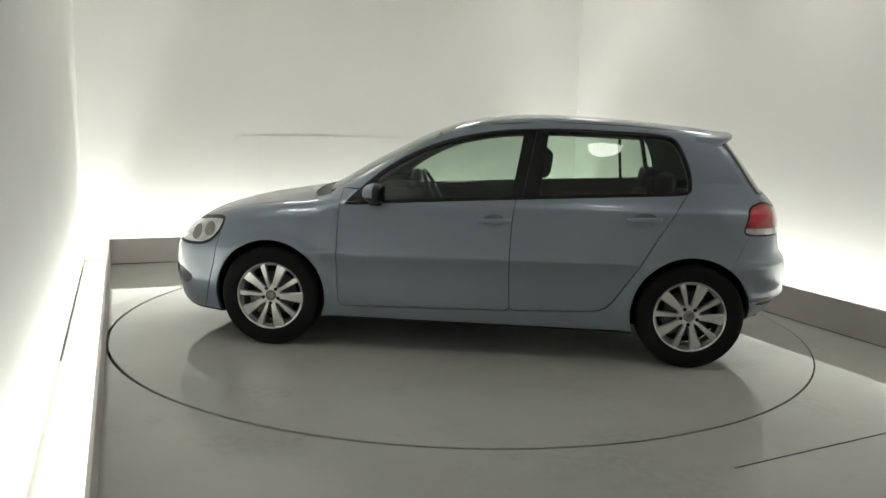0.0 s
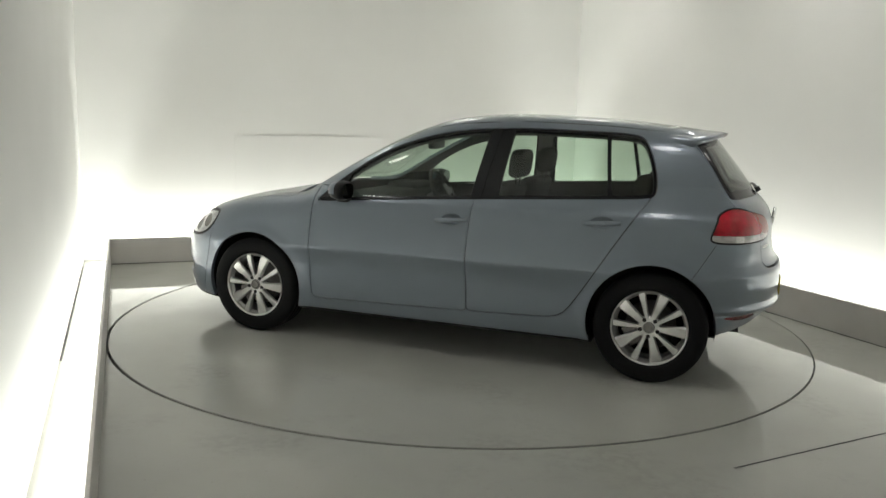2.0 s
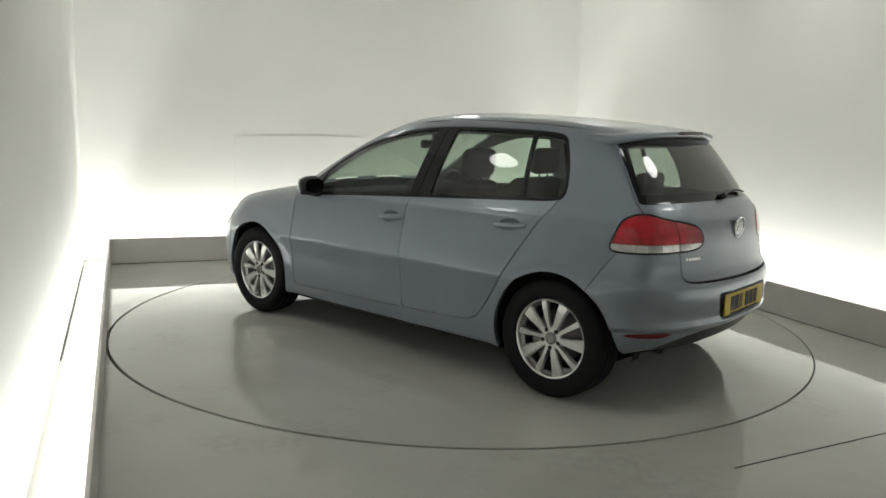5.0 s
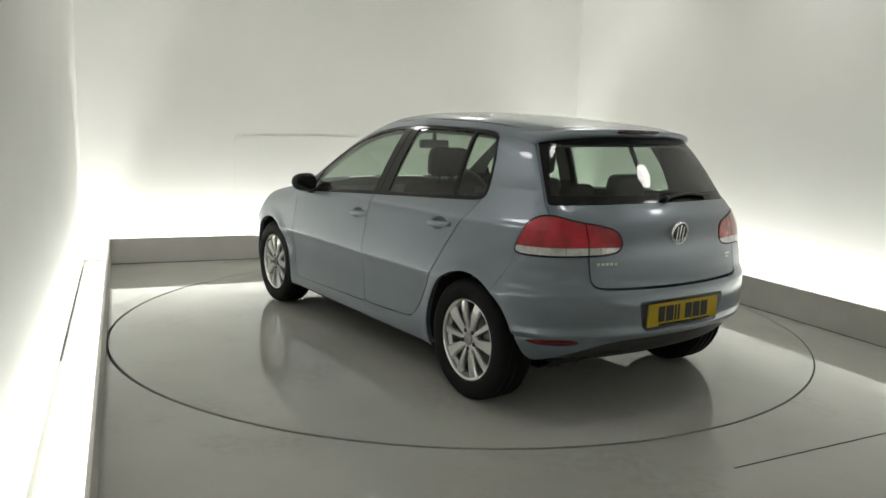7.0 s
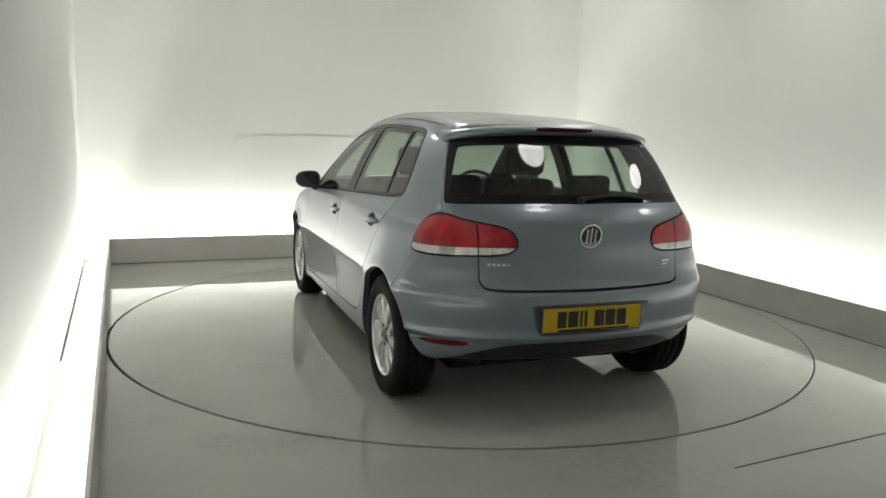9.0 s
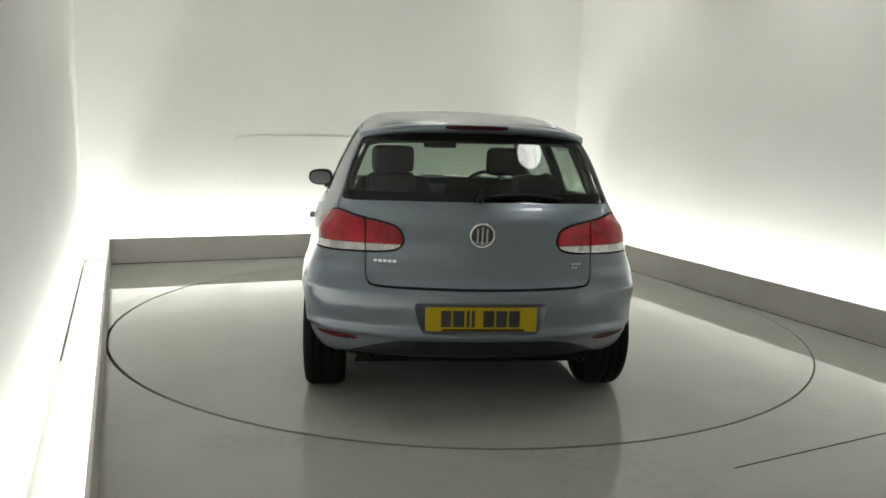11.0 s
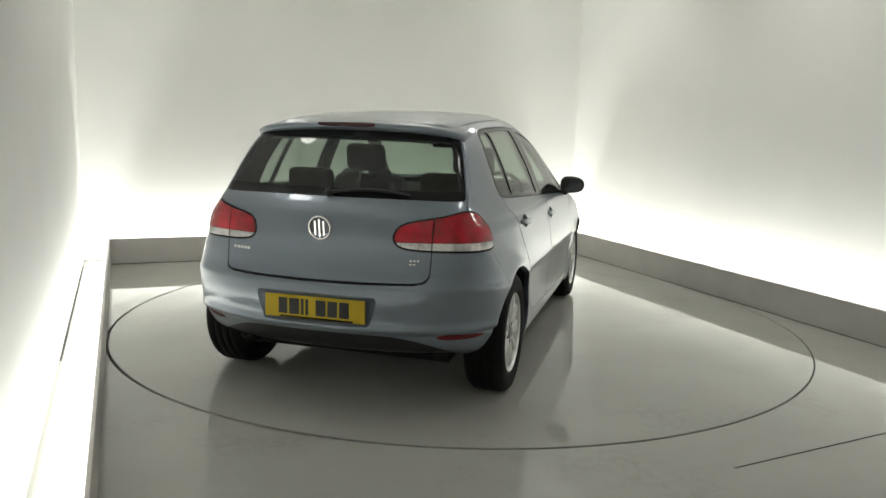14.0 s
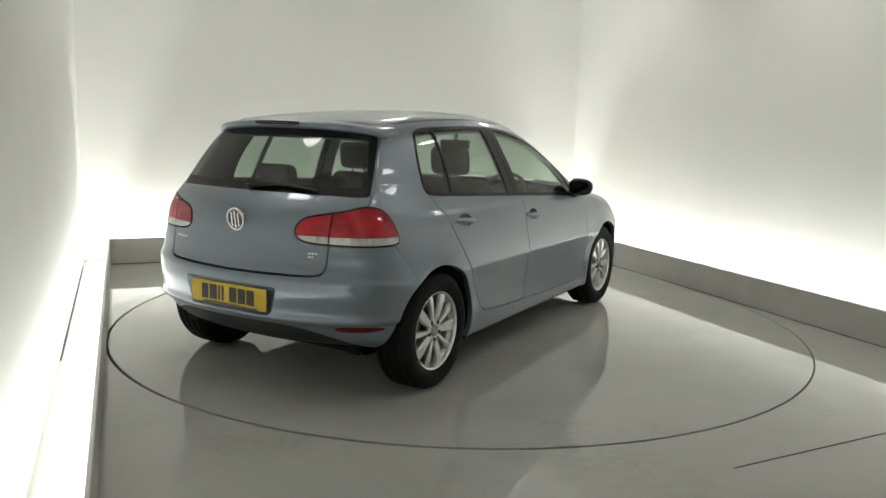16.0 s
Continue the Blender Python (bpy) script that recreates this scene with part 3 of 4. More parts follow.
def build_car():
    car = tagged(new("car"), "blue-grey metallic five-door hatchback parked on the turntable", "car")
    X, Y, Z = (lambda V: V[:, 0]), (lambda V: V[:, 1]), (lambda V: V[:, 2])
    SHELL["rest"] = half_shell(0.018)
    side_of = lambda V: 0.45 - Y(V)
    both = lambda piece: ((piece, 1), (right_side(piece), -1))

    # wheel openings and underside fall away
    carve(lambda V: only(np.minimum(np.hypot(X(V) - AXLE, Z(V) - 0.322), np.hypot(X(V) + AXLE, Z(V) - 0.322)) - 0.352, 0.55 - Y(V)), 0.0)
    under = carve(lambda V: only(Z(V) - 0.212 - 0.066 * np.clip((-X(V) - 1.52) / 0.14, 0, 1), -0.02 + np.where(gradient(V)[:, 2] < -0.6, -0.1, 0.03)), 0.0)
    panel("underbody", mirrored(under), M_SHADOW, car, "black underbody", 0.01)

    # doors and side windows
    frame_all = carve(lambda V: only(DAYLIGHT(X(V), Z(V)), side_of(V)), 0.005)
    split_x = lambda V: X(V) + 0.262 + (Z(V) - 0.97) * 0.18
    front_frame, rear_frame = carve(lambda V: -split_x(V), 0.006, frame_all)
    inset = lambda V: DAYLIGHT(X(V), Z(V)) + 0.017
    pillar_f = lambda V: X(V) + 0.195 + (Z(V) - 0.97) * 0.16
    pillar_r = lambda V: X(V) + 0.362 + (Z(V) - 0.985) * 0.12
    bar = lambda V: X(V) + 1.012 - (Z(V) - 1.02) * 0.13
    sail = lambda V: X(V) - 0.665 + (Z(V) - 0.92) * 0.3
    glass_f, front_frame = carve(lambda V: only(inset(V), -pillar_f(V), sail(V)), 0.0, front_frame)
    glass_r, rear_frame = carve(lambda V: only(inset(V), pillar_r(V), 0.011 - bar(V)), 0.0, rear_frame)
    glass_q, rear_frame = carve(lambda V: only(inset(V), 0.011 + bar(V)), 0.0, rear_frame)
    door_f = carve(lambda V: only(FRONT_DOOR(X(V), Z(V)), side_of(V)))
    door_r = carve(lambda V: only(REAR_DOOR(X(V), Z(V)), side_of(V)))
    grip = lambda hx, hz, tilt: (lambda V: np.hypot((X(V) - hx) / 1.9, Z(V) - hz - (X(V) - hx) * tilt) - 0.036)
    for door, glasses, frame_piece, hx, hz, name, kind in ((door_f, (glass_f,), front_frame, -0.097, 0.845, "front_door", "front"), (door_r, (glass_r, glass_q), rear_frame, -0.985, 0.884, "rear_door", "rear")):
        cup, door = carve(grip(hx, hz, -0.06), 0.0, door)
        for s in (1, -1):
            side = (lambda q: q) if s == 1 else right_side
            ob = panel(name, side(door), M_PAINT, car, "", 0.02)
            panel("window_frame", side(frame_piece), M_GLOSS, ob, "gloss black window frame", 0.02)
            for g in glasses:
                panel("window_glass", side(g), M_GLASS, ob, "lightly tinted side window", 0.004, 0.004)
            phi = grip(hx, hz, -0.06)(cup[0])
            panel("handle_cup", side(cup), M_PAINT, ob, "", 0.004, 0.0, np.clip(-phi / 0.036, 0, 1) ** 0.5 * 0.028)
            # pull handle
            yy = SIDE(hz) * PLAN(hx) + 0.012
            bm = bmesh.new()
            n = 12
            rings = []
            for i in range(n + 1):
                u = i / n * 2 - 1
                x = hx + u * 0.105
                w = 0.0155 * (1 - 0.35 * abs(u) ** 3)
                y = yy - 0.020 * abs(u) ** 4 + 0.006
                z = hz - 0.06 * (x - hx) - 0.002
                rings.append([bm.verts.new((x, s * (y + 0.007 * math.cos(k * math.tau / 10)), z + w * math.sin(k * math.tau / 10))) for k in range(10)])
            for r0, r1 in zip(rings, rings[1:]):
                for k in range(10):
                    bm.faces.new((r0[k], r0[(k + 1) % 10], r1[(k + 1) % 10], r1[k]))
            bm.faces.new(rings[0])
            bm.faces.new(rings[-1])
            part("door_handle", bm, M_PAINT, ob, "", True)
            if kind == "front":
                mirror(ob, s)

    # windscreen, cowl, bonnet, headlamps
    panel("windscreen", mirrored(carve(lambda V: only(SCREEN(X(V), Y(V)), 0.93 - Z(V)), 0.006)), M_GLASS, car, "clear windscreen", 0.006, 0.002)
    panel("cowl", mirrored(carve(lambda V: only(COWL(X(V), Y(V)), 0.80 - Z(V)), 0.004)), M_BLACK, car, "black plastic cowl below the windscreen", 0.01, 0.012)
    head = carve(lambda V: only(HEADLAMP(X(V), Z(V)), 0.42 - Y(V), 1.5 - X(V)))
    for q, s in both(head):
        inner, rim = carve(lambda V: HEADLAMP(X(V), Z(V)) + 0.014, 0.0, (q[0], q[1]))
        ob = panel("headlamp", rim, M_BLACK, car, "clear headlamp in a dark surround", 0.02)
        bowls, inner = carve(lambda V: np.minimum(np.hypot(X(V) - 1.70, Z(V) - 0.715) - 0.042, np.hypot(X(V) - 1.81, Z(V) - 0.685) - 0.045), 0.0, inner)
        panel("lens", inner, M_HEAD, ob, "clear lens over a bright housing", 0.004, 0.003)
        panel("reflector_bowl", bowls, M_STEEL, ob, "round grey lamp bowls", 0.004, 0.006)
    panel("bonnet", mirrored(carve(lambda V: only(BONNET(X(V), Y(V)), 0.55 - Z(V)))), M_PAINT, car, "", 0.02)

    # tail lamps
    lamp = carve(lambda V: only(LAMP(lamp_run(V), Z(V)), X(V) + 1.45), 0.004)
    outer, inner = carve(lambda V: 0.537 - lamp_run(V), 0.006, lamp)

    def tail_lamp(piece, parent, s):
        side = (lambda q: q) if s == 1 else right_side
        edge = lambda V: LAMP(lamp_run(V), Z(V))
        lens, surround = carve(lambda V: edge(V) + 0.008, 0.0, piece)
        red, clear = carve(lambda V: 0.850 - Z(V), 0.002, lens)
        ob = panel("tail_lamp", side(surround), M_GLOSS, parent, "red tail lamp with a clear lower strip", 0.02)
        panel("red_lens", side(red), M_RED, ob, "glossy red lens", 0.004, -0.003)
        rest = clear
        for at in ((0.640, 0.715, 0.800) if parent is car else (0.395, 0.475)):
            block, rest = carve(lambda V: lamp_run(V) - at, 0.0015, rest)
            panel("clear_lens", side(block), M_CLEAR if at in (0.715, 0.395) else M_BRIGHT, ob, "clear lens block", 0.004, -0.002)
        panel("clear_lens", side(rest), M_CLEAR, ob, "clear lens block", 0.004, -0.002)

    for s in (1, -1):
        tail_lamp(outer, car, s)

    # tailgate
    hatch = carve(lambda V: only(HATCH(window_run(V), Z(V)) * np.interp(Z(V), [0.66, 0.70], [0.45, 1.0]), X(V) + 1.25))
    window, hatch = carve(lambda V: REAR_WINDOW(window_run(V), Z(V)), 0.003, hatch)
    tailgate = panel("tailgate", mirrored(hatch), M_PAINT, car, "", 0.02)
    clear, band = carve(lambda V: only(REAR_WINDOW(window_run(V), Z(V)) + 0.036, 1.085 - Z(V)), 0.0, window)
    panel("rear_window", mirrored(clear), M_REARGLASS, tailgate, "tinted rear window", 0.004, 0.003)
    panel("window_band", mirrored(band), M_GLOSS, tailgate, "black edge of the rear window", 0.004, 0.003)
    for s in (1, -1):
        tail_lamp(inner, tailgate, s)

    # rear bumper with plate recess, valance and reflectors
    recess = carve(lambda V: only(RECESS(Y(V), Z(V)), X(V) + 1.7), 0.0)
    valance = carve(lambda V: only(VALANCE(Y(V), Z(V)), X(V) + 1.5), 0.003)
    seam = lambda V: (X(V) + 1.563) * 0.861 - (0.7375 - Z(V)) * 0.509
    bumper = carve(lambda V: only(seam(V), Z(V) - 0.8085, X(V) + 1.38), 0.003)
    reflector, bumper = carve(lambda V: only(REFLECTOR(Y(V), Z(V)), X(V) + 1.6), 0.0, bumper)
    rear_bumper = panel("rear_bumper", mirrored(bumper), M_PAINT, car, "", 0.03)
    rec = mirrored(recess)
    depth = np.clip(-RECESS(np.abs(rec[0][:, 1]), rec[0][:, 2]) / 0.02, 0, 1) * 0.026
    panel("plate_recess", rec, M_PAINT, rear_bumper, "", 0.004, 0.0, depth)
    panel("valance", mirrored(valance), M_BLACK, rear_bumper, "black plastic lower valance", 0.03, 0.006)
    for q, s in both(reflector):
        panel("reflector", q, M_REFLECT, rear_bumper, "dark red reflector", 0.004, 0.003)

    # front bumper grilles
    grille = carve(lambda V: only(np.minimum(np.minimum(FOG_GRILLE(Y(V), Z(V)), LOWER_GRILLE(Y(V), Z(V))), UPPER_GRILLE(Y(V), Z(V))), 1.72 - X(V)), 0.0)
    front = carve(lambda V: only(1.63 - X(V) - (Z(V) - 0.60) * 0.25, Z(V) - 0.70), 0.005)
    front_bumper = panel("front_bumper", mirrored(front), M_PAINT, car, "", 0.03)
    panel("grille", mirrored(grille), M_BLACK, front_bumper, "black plastic grille", 0.01, 0.015)

    # roof strips, then what is left is the body
    strip = carve(lambda V: only(np.abs(Y(V) - 0.535 - 0.02 * np.clip(X(V), -1, 0)) - 0.005, 1.25 - Z(V), X(V) - 0.10, -1.36 - X(V)), 0.0)
    for q, s in both(strip):
        panel("roof_strip", q, M_BLACK, car, "thin black roof strip", 0.004, 0.003)
    panel("body", mirrored(SHELL["rest"]), M_PAINT, car, "", 0.03)
    return car


def mirror(door, s):
    """Door mirror: painted cap, black base and the glass."""
    cx, cy, cz = 0.60, 0.888, 0.983
    bm = bmesh.new()
    bmesh.ops.create_uvsphere(bm, u_segments=28, v_segments=16, radius=1.0)
    for v in bm.verts:
        x, y, z = v.co
        v.co = (cx + (0.085 if x > 0 else 0.035) * x * (1 - 0.25 * y), s * (cy + 0.088 * math.copysign(abs(y) ** 0.7, y)), cz + 0.060 * math.copysign(abs(z) ** 0.75, z) * (1 - 0.12 * y))
    part("mirror_housing", bm, M_BLACK, door, "black door mirror housing", True)
    bm = bmesh.new()
    bmesh.ops.create_uvsphere(bm, u_segments=28, v_segments=16, radius=1.0)
    bmesh.ops.delete(bm, geom=[v for v in bm.verts if v.co.x < 0.05 or v.co.z < -0.3], context="VERTS")
    for v in bm.verts:
        x, y, z = v.co
        v.co = (cx + 0.091 * x * (1 - 0.25 * y), s * (cy + 0.092 * math.copysign(abs(y) ** 0.7, y)), cz + 0.064 * math.copysign(abs(z) ** 0.75, z) * (1 - 0.12 * y))
    part("mirror_cap", bm, M_PAINT, door, "painted mirror cap", True)
    bm = bmesh.new()
    bmesh.ops.create_circle(bm, cap_ends=True, segments=28, radius=1.0, matrix=Matrix.Rotation(math.pi / 2, 4, "Y"))
    for v in bm.verts:
        x, y, z = v.co
        v.co = (cx - 0.0365, s * (cy + 0.074 * math.copysign(abs(y) ** 0.7, y)), cz + 0.047 * math.copysign(abs(z) ** 0.7, z))
    part("mirror_glass", bm, M_MIRROR, door, "mirror glass")
    bm = bmesh.new()
    box(bm, cx - 0.02, s * 0.765 if s > 0 else -0.86, cz - 0.075, cx + 0.06, 0.86 if s > 0 else -0.765, cz - 0.035, 0.012)
    part("mirror_foot", bm, M_BLACK, door, "", True)


def lathe(bm, profile, n=48, y0=0.0):
    """Turn a profile of (radius, y) round the y axis."""
    rings = [[bm.verts.new((r * math.cos(k * math.tau / n), y0 + y, r * math.sin(k * math.tau / n))) for k in range(n)] for r, y in profile]
    for a, b in zip(rings, rings[1:]):
        for k in range(n):
            bm.faces.new((a[k], b[k], b[(k + 1) % n], a[(k + 1) % n]))


def wheel(car, x, s):
    """Wheel on the left (s = 1) or the right: tyre, ten-spoke rim, cap, bolts, brake disc."""
    w = new("wheel")
    w.parent = car
    w["label"] = "ten-spoke silver alloy wheel with a black tyre"
    w.location = (x, s * 0.742, 0.3155)
    w.rotation_euler = (0, math.radians(33), 0 if s > 0 else math.pi)
    bm = bmesh.new()
    lathe(bm, [(0.208, 0.086), (0.214, 0.096), (0.234, 0.103), (0.270, 0.106), (0.295, 0.101), (0.307, 0.090), (0.3135, 0.076), (0.3155, 0.05), (0.309, 0.048), (0.309, 0.042), (0.3155, 0.040), (0.3155, 0.004), (0.309, 0.002), (0.309, -0.002), (0.3155, -0.004),
               (0.3155, -0.040), (0.309, -0.042), (0.309, -0.048), (0.3155, -0.05), (0.3135, -0.076), (0.295, -0.100), (0.240, -0.103), (0.208, -0.09)], 72)
    part("tyre", bm, M_RUBBER, w, "black rubber tyre", True)
    bm = bmesh.new()
    lathe(bm, [(0.204, -0.09), (0.194, -0.06), (0.186, 0.0), (0.186, 0.055), (0.197, 0.072), (0.199, 0.084), (0.203, 0.093), (0.210, 0.097), (0.213, 0.093), (0.209, 0.085)], 72)
    # ten spokes, broad and narrow in turn
    for k in range(10):
        ang = k * math.tau / 10
        broad = 0.72 if k % 2 else 1.22
        sections = []
        for r, half, out, thick in ((0.030, 0.012, 0.078, 0.03), (0.07, 0.0155, 0.083, 0.03), (0.115, 0.0195, 0.087, 0.028), (0.16, 0.0245, 0.087, 0.026), (0.199, 0.0285, 0.083, 0.026)):
            half *= broad
            pts = [(-half, out - thick), (-half, out - 0.010), (-half * 0.72, out), (half * 0.72, out), (half, out - 0.010), (half, out - thick)]
            ca, sa = math.cos(ang), math.sin(ang)
            sections.append([bm.verts.new((r * ca - u * sa, y, r * sa + u * ca)) for u, y in pts])
        for a, b in zip(sections, sections[1:]):
            for i in range(6):
                bm.faces.new((a[i], a[(i + 1) % 6], b[(i + 1) % 6], b[i]))
    lathe(bm, [(0.066, 0.045), (0.066, 0.070), (0.058, 0.078), (0.036, 0.080), (0.034, 0.074)], 40)
    part("rim", bm, M_ALLOY, w, "silver ten-spoke alloy rim")
    bm = bmesh.new()
    lathe(bm, [(0.0335, 0.06), (0.0335, 0.079), (0.030, 0.084), (0.012, 0.086), (0.0, 0.086)], 32)
    cap = part("hub_cap", bm, M_STEEL, w, "grey hub cap", True)
    bm = bmesh.new()
    lathe(bm, [(0.027, 0.0855), (0.027, 0.0875), (0.024, 0.0875), (0.024, 0.0855)], 32)
    part("badge_ring", bm, M_CHROME, cap)
    for k in range(5):
        ang = k * math.tau / 5 + 0.3
        bm = bmesh.new()
        bmesh.ops.create_cone(bm, cap_ends=True, segments=10, radius1=0.0125, radius2=0.0115, depth=0.03, matrix=Matrix.Translation((0.050 * math.cos(ang), 0.0675, 0.050 * math.sin(ang))) @ Matrix.Rotation(-math.pi / 2, 4, "X"))
        part("wheel_bolt", bm, M_BLACK, w)
    bm = bmesh.new()
    lathe(bm, [(0.0, 0.02), (0.07, 0.02), (0.075, 0.0), (0.14, 0.0), (0.14, -0.02), (0.05, -0.02)], 48)
    part("brake_disc", bm, M_STEEL, w, "steel brake disc", True)
    bm = bmesh.new()
    lathe(bm, [(0.186, -0.055), (0.06, -0.05), (0.0, -0.05)], 48)
    part("backplate", bm, M_SHADOW, w)
    bm = bmesh.new()
    box(bm, 0.06, -0.04, -0.06, 0.155, 0.03, 0.06, 0.012)
    part("brake_caliper", bm, M_STEEL, w)
    return w


def wheel_well(car, x, s):
    """Black liner inside the wheel opening."""
    bm = bmesh.new()
    n = 30
    a = []
    for deep in (False, True):
        row = []
        for k in range(n + 1):
            ang = -0.30 + k * (math.pi + 0.60) / n
            px, pz = x + 0.358 * math.cos(ang), 0.322 + 0.358 * math.sin(ang)
            reach = np.linspace(0.5, 0.95, 181)
            edge = reach[skin(np.full(181, px), reach, np.full(181, pz)) < 0]
            y = 0.50 if deep else (edge.max() if len(edge) else 0.6) - 0.012
            row.append(bm.verts.new((px, s * y, pz)))
        a.append(row)
    for k in range(n):
        bm.faces.new((a[0][k], a[0][k + 1], a[1][k + 1], a[1][k]))
    bm.faces.new(a[1])
    part("wheel_arch_liner", bm, M_SHADOW, car, "black wheel arch liner", True)


def cushion(bm, x0, y0, z0, x1, y1, z1, lean=0.0, soft=0.05):
    """A padded block; lean moves its top backwards."""
    before = set(bm.verts)
    box(bm, x0, y0, z0, x1, y1, z1)
    es = [e for e in bm.edges if not (set(e.verts) & before)]
    bmesh.ops.bevel(bm, geom=es, offset=soft, segments=4, profile=0.5, affect="EDGES")
    for v in bm.verts:
        if v not in before:
            v.co.x -= lean * (v.co.z - z0)


def interior(car):
    # lining of the body, seen through the glass
    shell = half_shell(0.035)
    X, Y, Z = (lambda V: V[:, 0]), (lambda V: V[:, 1]), (lambda V: V[:, 2])
    side = lambda V: only(DAYLIGHT(X(V), Z(V)) + 0.02, 0.45 - Y(V), -np.abs(X(V) + 0.27 + (Z(V) - 0.97) * 0.14) + 0.055)
    _, shell = carve(side, 0.0, shell)
    _, shell = carve(lambda V: only(SCREEN(X(V), Y(V)) + 0.01, 0.93 - Z(V)), 0.0, shell)
    _, shell = carve(lambda V: only(REAR_WINDOW(Y(V), Z(V)) + 0.03, X(V) + 1.3, 1.08 - Z(V)), 0.0, shell)
    _, shell = carve(lambda V: only(np.minimum(np.hypot(X(V) - AXLE, Z(V) - 0.322), np.hypot(X(V) + AXLE, Z(V) - 0.322)) - 0.40, 0.45 - Y(V)), 0.0, shell)
    _, shell = carve(lambda V: np.maximum(Z(V) - 0.24, np.where(gradient(V)[:, 2] < -0.3, -0.01, 0.02)), 0.0, shell)
    upper, lower = carve(lambda V: 1.05 - Z(V), 0.0, shell)
    panel("headlining", mirrored(upper), M_LINER, car, "grey headlining and pillar trim", 0.002, 0.035)
    panel("door_lining", mirrored(lower), M_TRIM, car, "dark grey interior lining", 0.002, 0.035)
    bm = bmesh.new()
    box(bm, -1.50, -0.66, 0.24, 1.0, 0.66, 0.30)
    part("cabin_floor", bm, M_SHADOW, car)
    for y in (0.37, -0.37):
        bm = bmesh.new()
        cushion(bm, -0.30, y - 0.25, 0.32, 0.25, y + 0.25, 0.55, 0, 0.06)
        cushion(bm, -0.26, y - 0.25, 0.50, -0.11, y + 0.25, 1.06, 0.25, 0.06)
        seat = part("front_seat", bm, M_CLOTH, car, "dark grey cloth front seat", True)
        bm = bmesh.new()
        cushion(bm, -0.43, y - 0.135, 1.085, -0.33, y + 0.135, 1.265, 0.12, 0.045)
        for d in (-0.05, 0.05):
            bmesh.ops.create_cone(bm, cap_ends=True, segments=8, radius1=0.007, radius2=0.007, depth=0.12, matrix=Matrix.Translation((-0.375, y + d, 1.06)))
        part("headrest", bm, M_CLOTH, seat, "", True)
    bm = bmesh.new()
    cushion(bm, -1.10, -0.64, 0.32, -0.58, 0.64, 0.54, 0, 0.06)
    cushion(bm, -1.12, -0.64, 0.50, -0.98, 0.64, 0.98, 0.22, 0.06)
    bench = part("rear_bench", bm, M_CLOTH, car, "dark grey cloth rear bench", True)
    for y, w, h in ((0.40, 0.135, 0.15), (-0.40, 0.135, 0.15), (0.0, 0.11, 0.10)):
        bm = bmesh.new()
        cushion(bm, -1.20, y - w, 0.99, -1.10, y + w, 0.99 + h, 0.12, 0.04)
        part("headrest", bm, M_CLOTH, bench, "", True)
    bm = bmesh.new()
    box(bm, -1.66, -0.60, 0.955, -1.24, 0.60, 0.975, 0.006)
    part("parcel_shelf", bm, M_TRIM, car, "dark parcel shelf")
    bm = bmesh.new()
    cushion(bm, 0.52, -0.68, 0.45, 0.92, 0.68, 0.93, 0, 0.07)
    box(bm, 0.56, -0.56, 0.90, 0.80, -0.20, 0.97, 0.03)
    part("dashboard", bm, M_TRIM, car, "dark grey dashboard", True)
    bm = bmesh.new()
    tilt = Matrix.Translation((0.40, -0.37, 0.90)) @ Matrix.Rotation(math.radians(-62), 4, "Y")
    n, k = 36, 8
    grid = [[bm.verts.new(tilt @ Vector(((0.178 + 0.015 * math.cos(j * math.tau / k)) * math.cos(i * math.tau / n), (0.178 + 0.015 * math.cos(j * math.tau / k)) * math.sin(i * math.tau / n), 0.015 * math.sin(j * math.tau / k)))) for j in range(k)] for i in range(n)]
    for i in range(n):
        for j in range(k):
            bm.faces.new((grid[i][j], grid[(i + 1) % n][j], grid[(i + 1) % n][(j + 1) % k], grid[i][(j + 1) % k]))
    for m in (Matrix.Diagonal((0.11, 0.13, 0.05, 1)), Matrix.Diagonal((0.05, 0.34, 0.02, 1)), Matrix.Translation((-0.09, 0, 0)) @ Matrix.Diagonal((0.17, 0.05, 0.02, 1)), Matrix.Translation((0.0, 0, -0.12)) @ Matrix.Diagonal((0.07, 0.07, 0.22, 1))):
        bmesh.ops.create_cube(bm, size=1.0, matrix=tilt @ m)
    part("steering_wheel", bm, M_BLACK, car, "black steering wheel", True)
    bm = bmesh.new()
    cushion(bm, 0.30, -0.115, 1.235, 0.345, 0.125, 1.295, 0, 0.015)
    box(bm, 0.315, -0.012, 1.28, 0.335, 0.012, 1.36)
    part("rear_view_mirror", bm, M_BLACK, car, "black interior mirror", True)


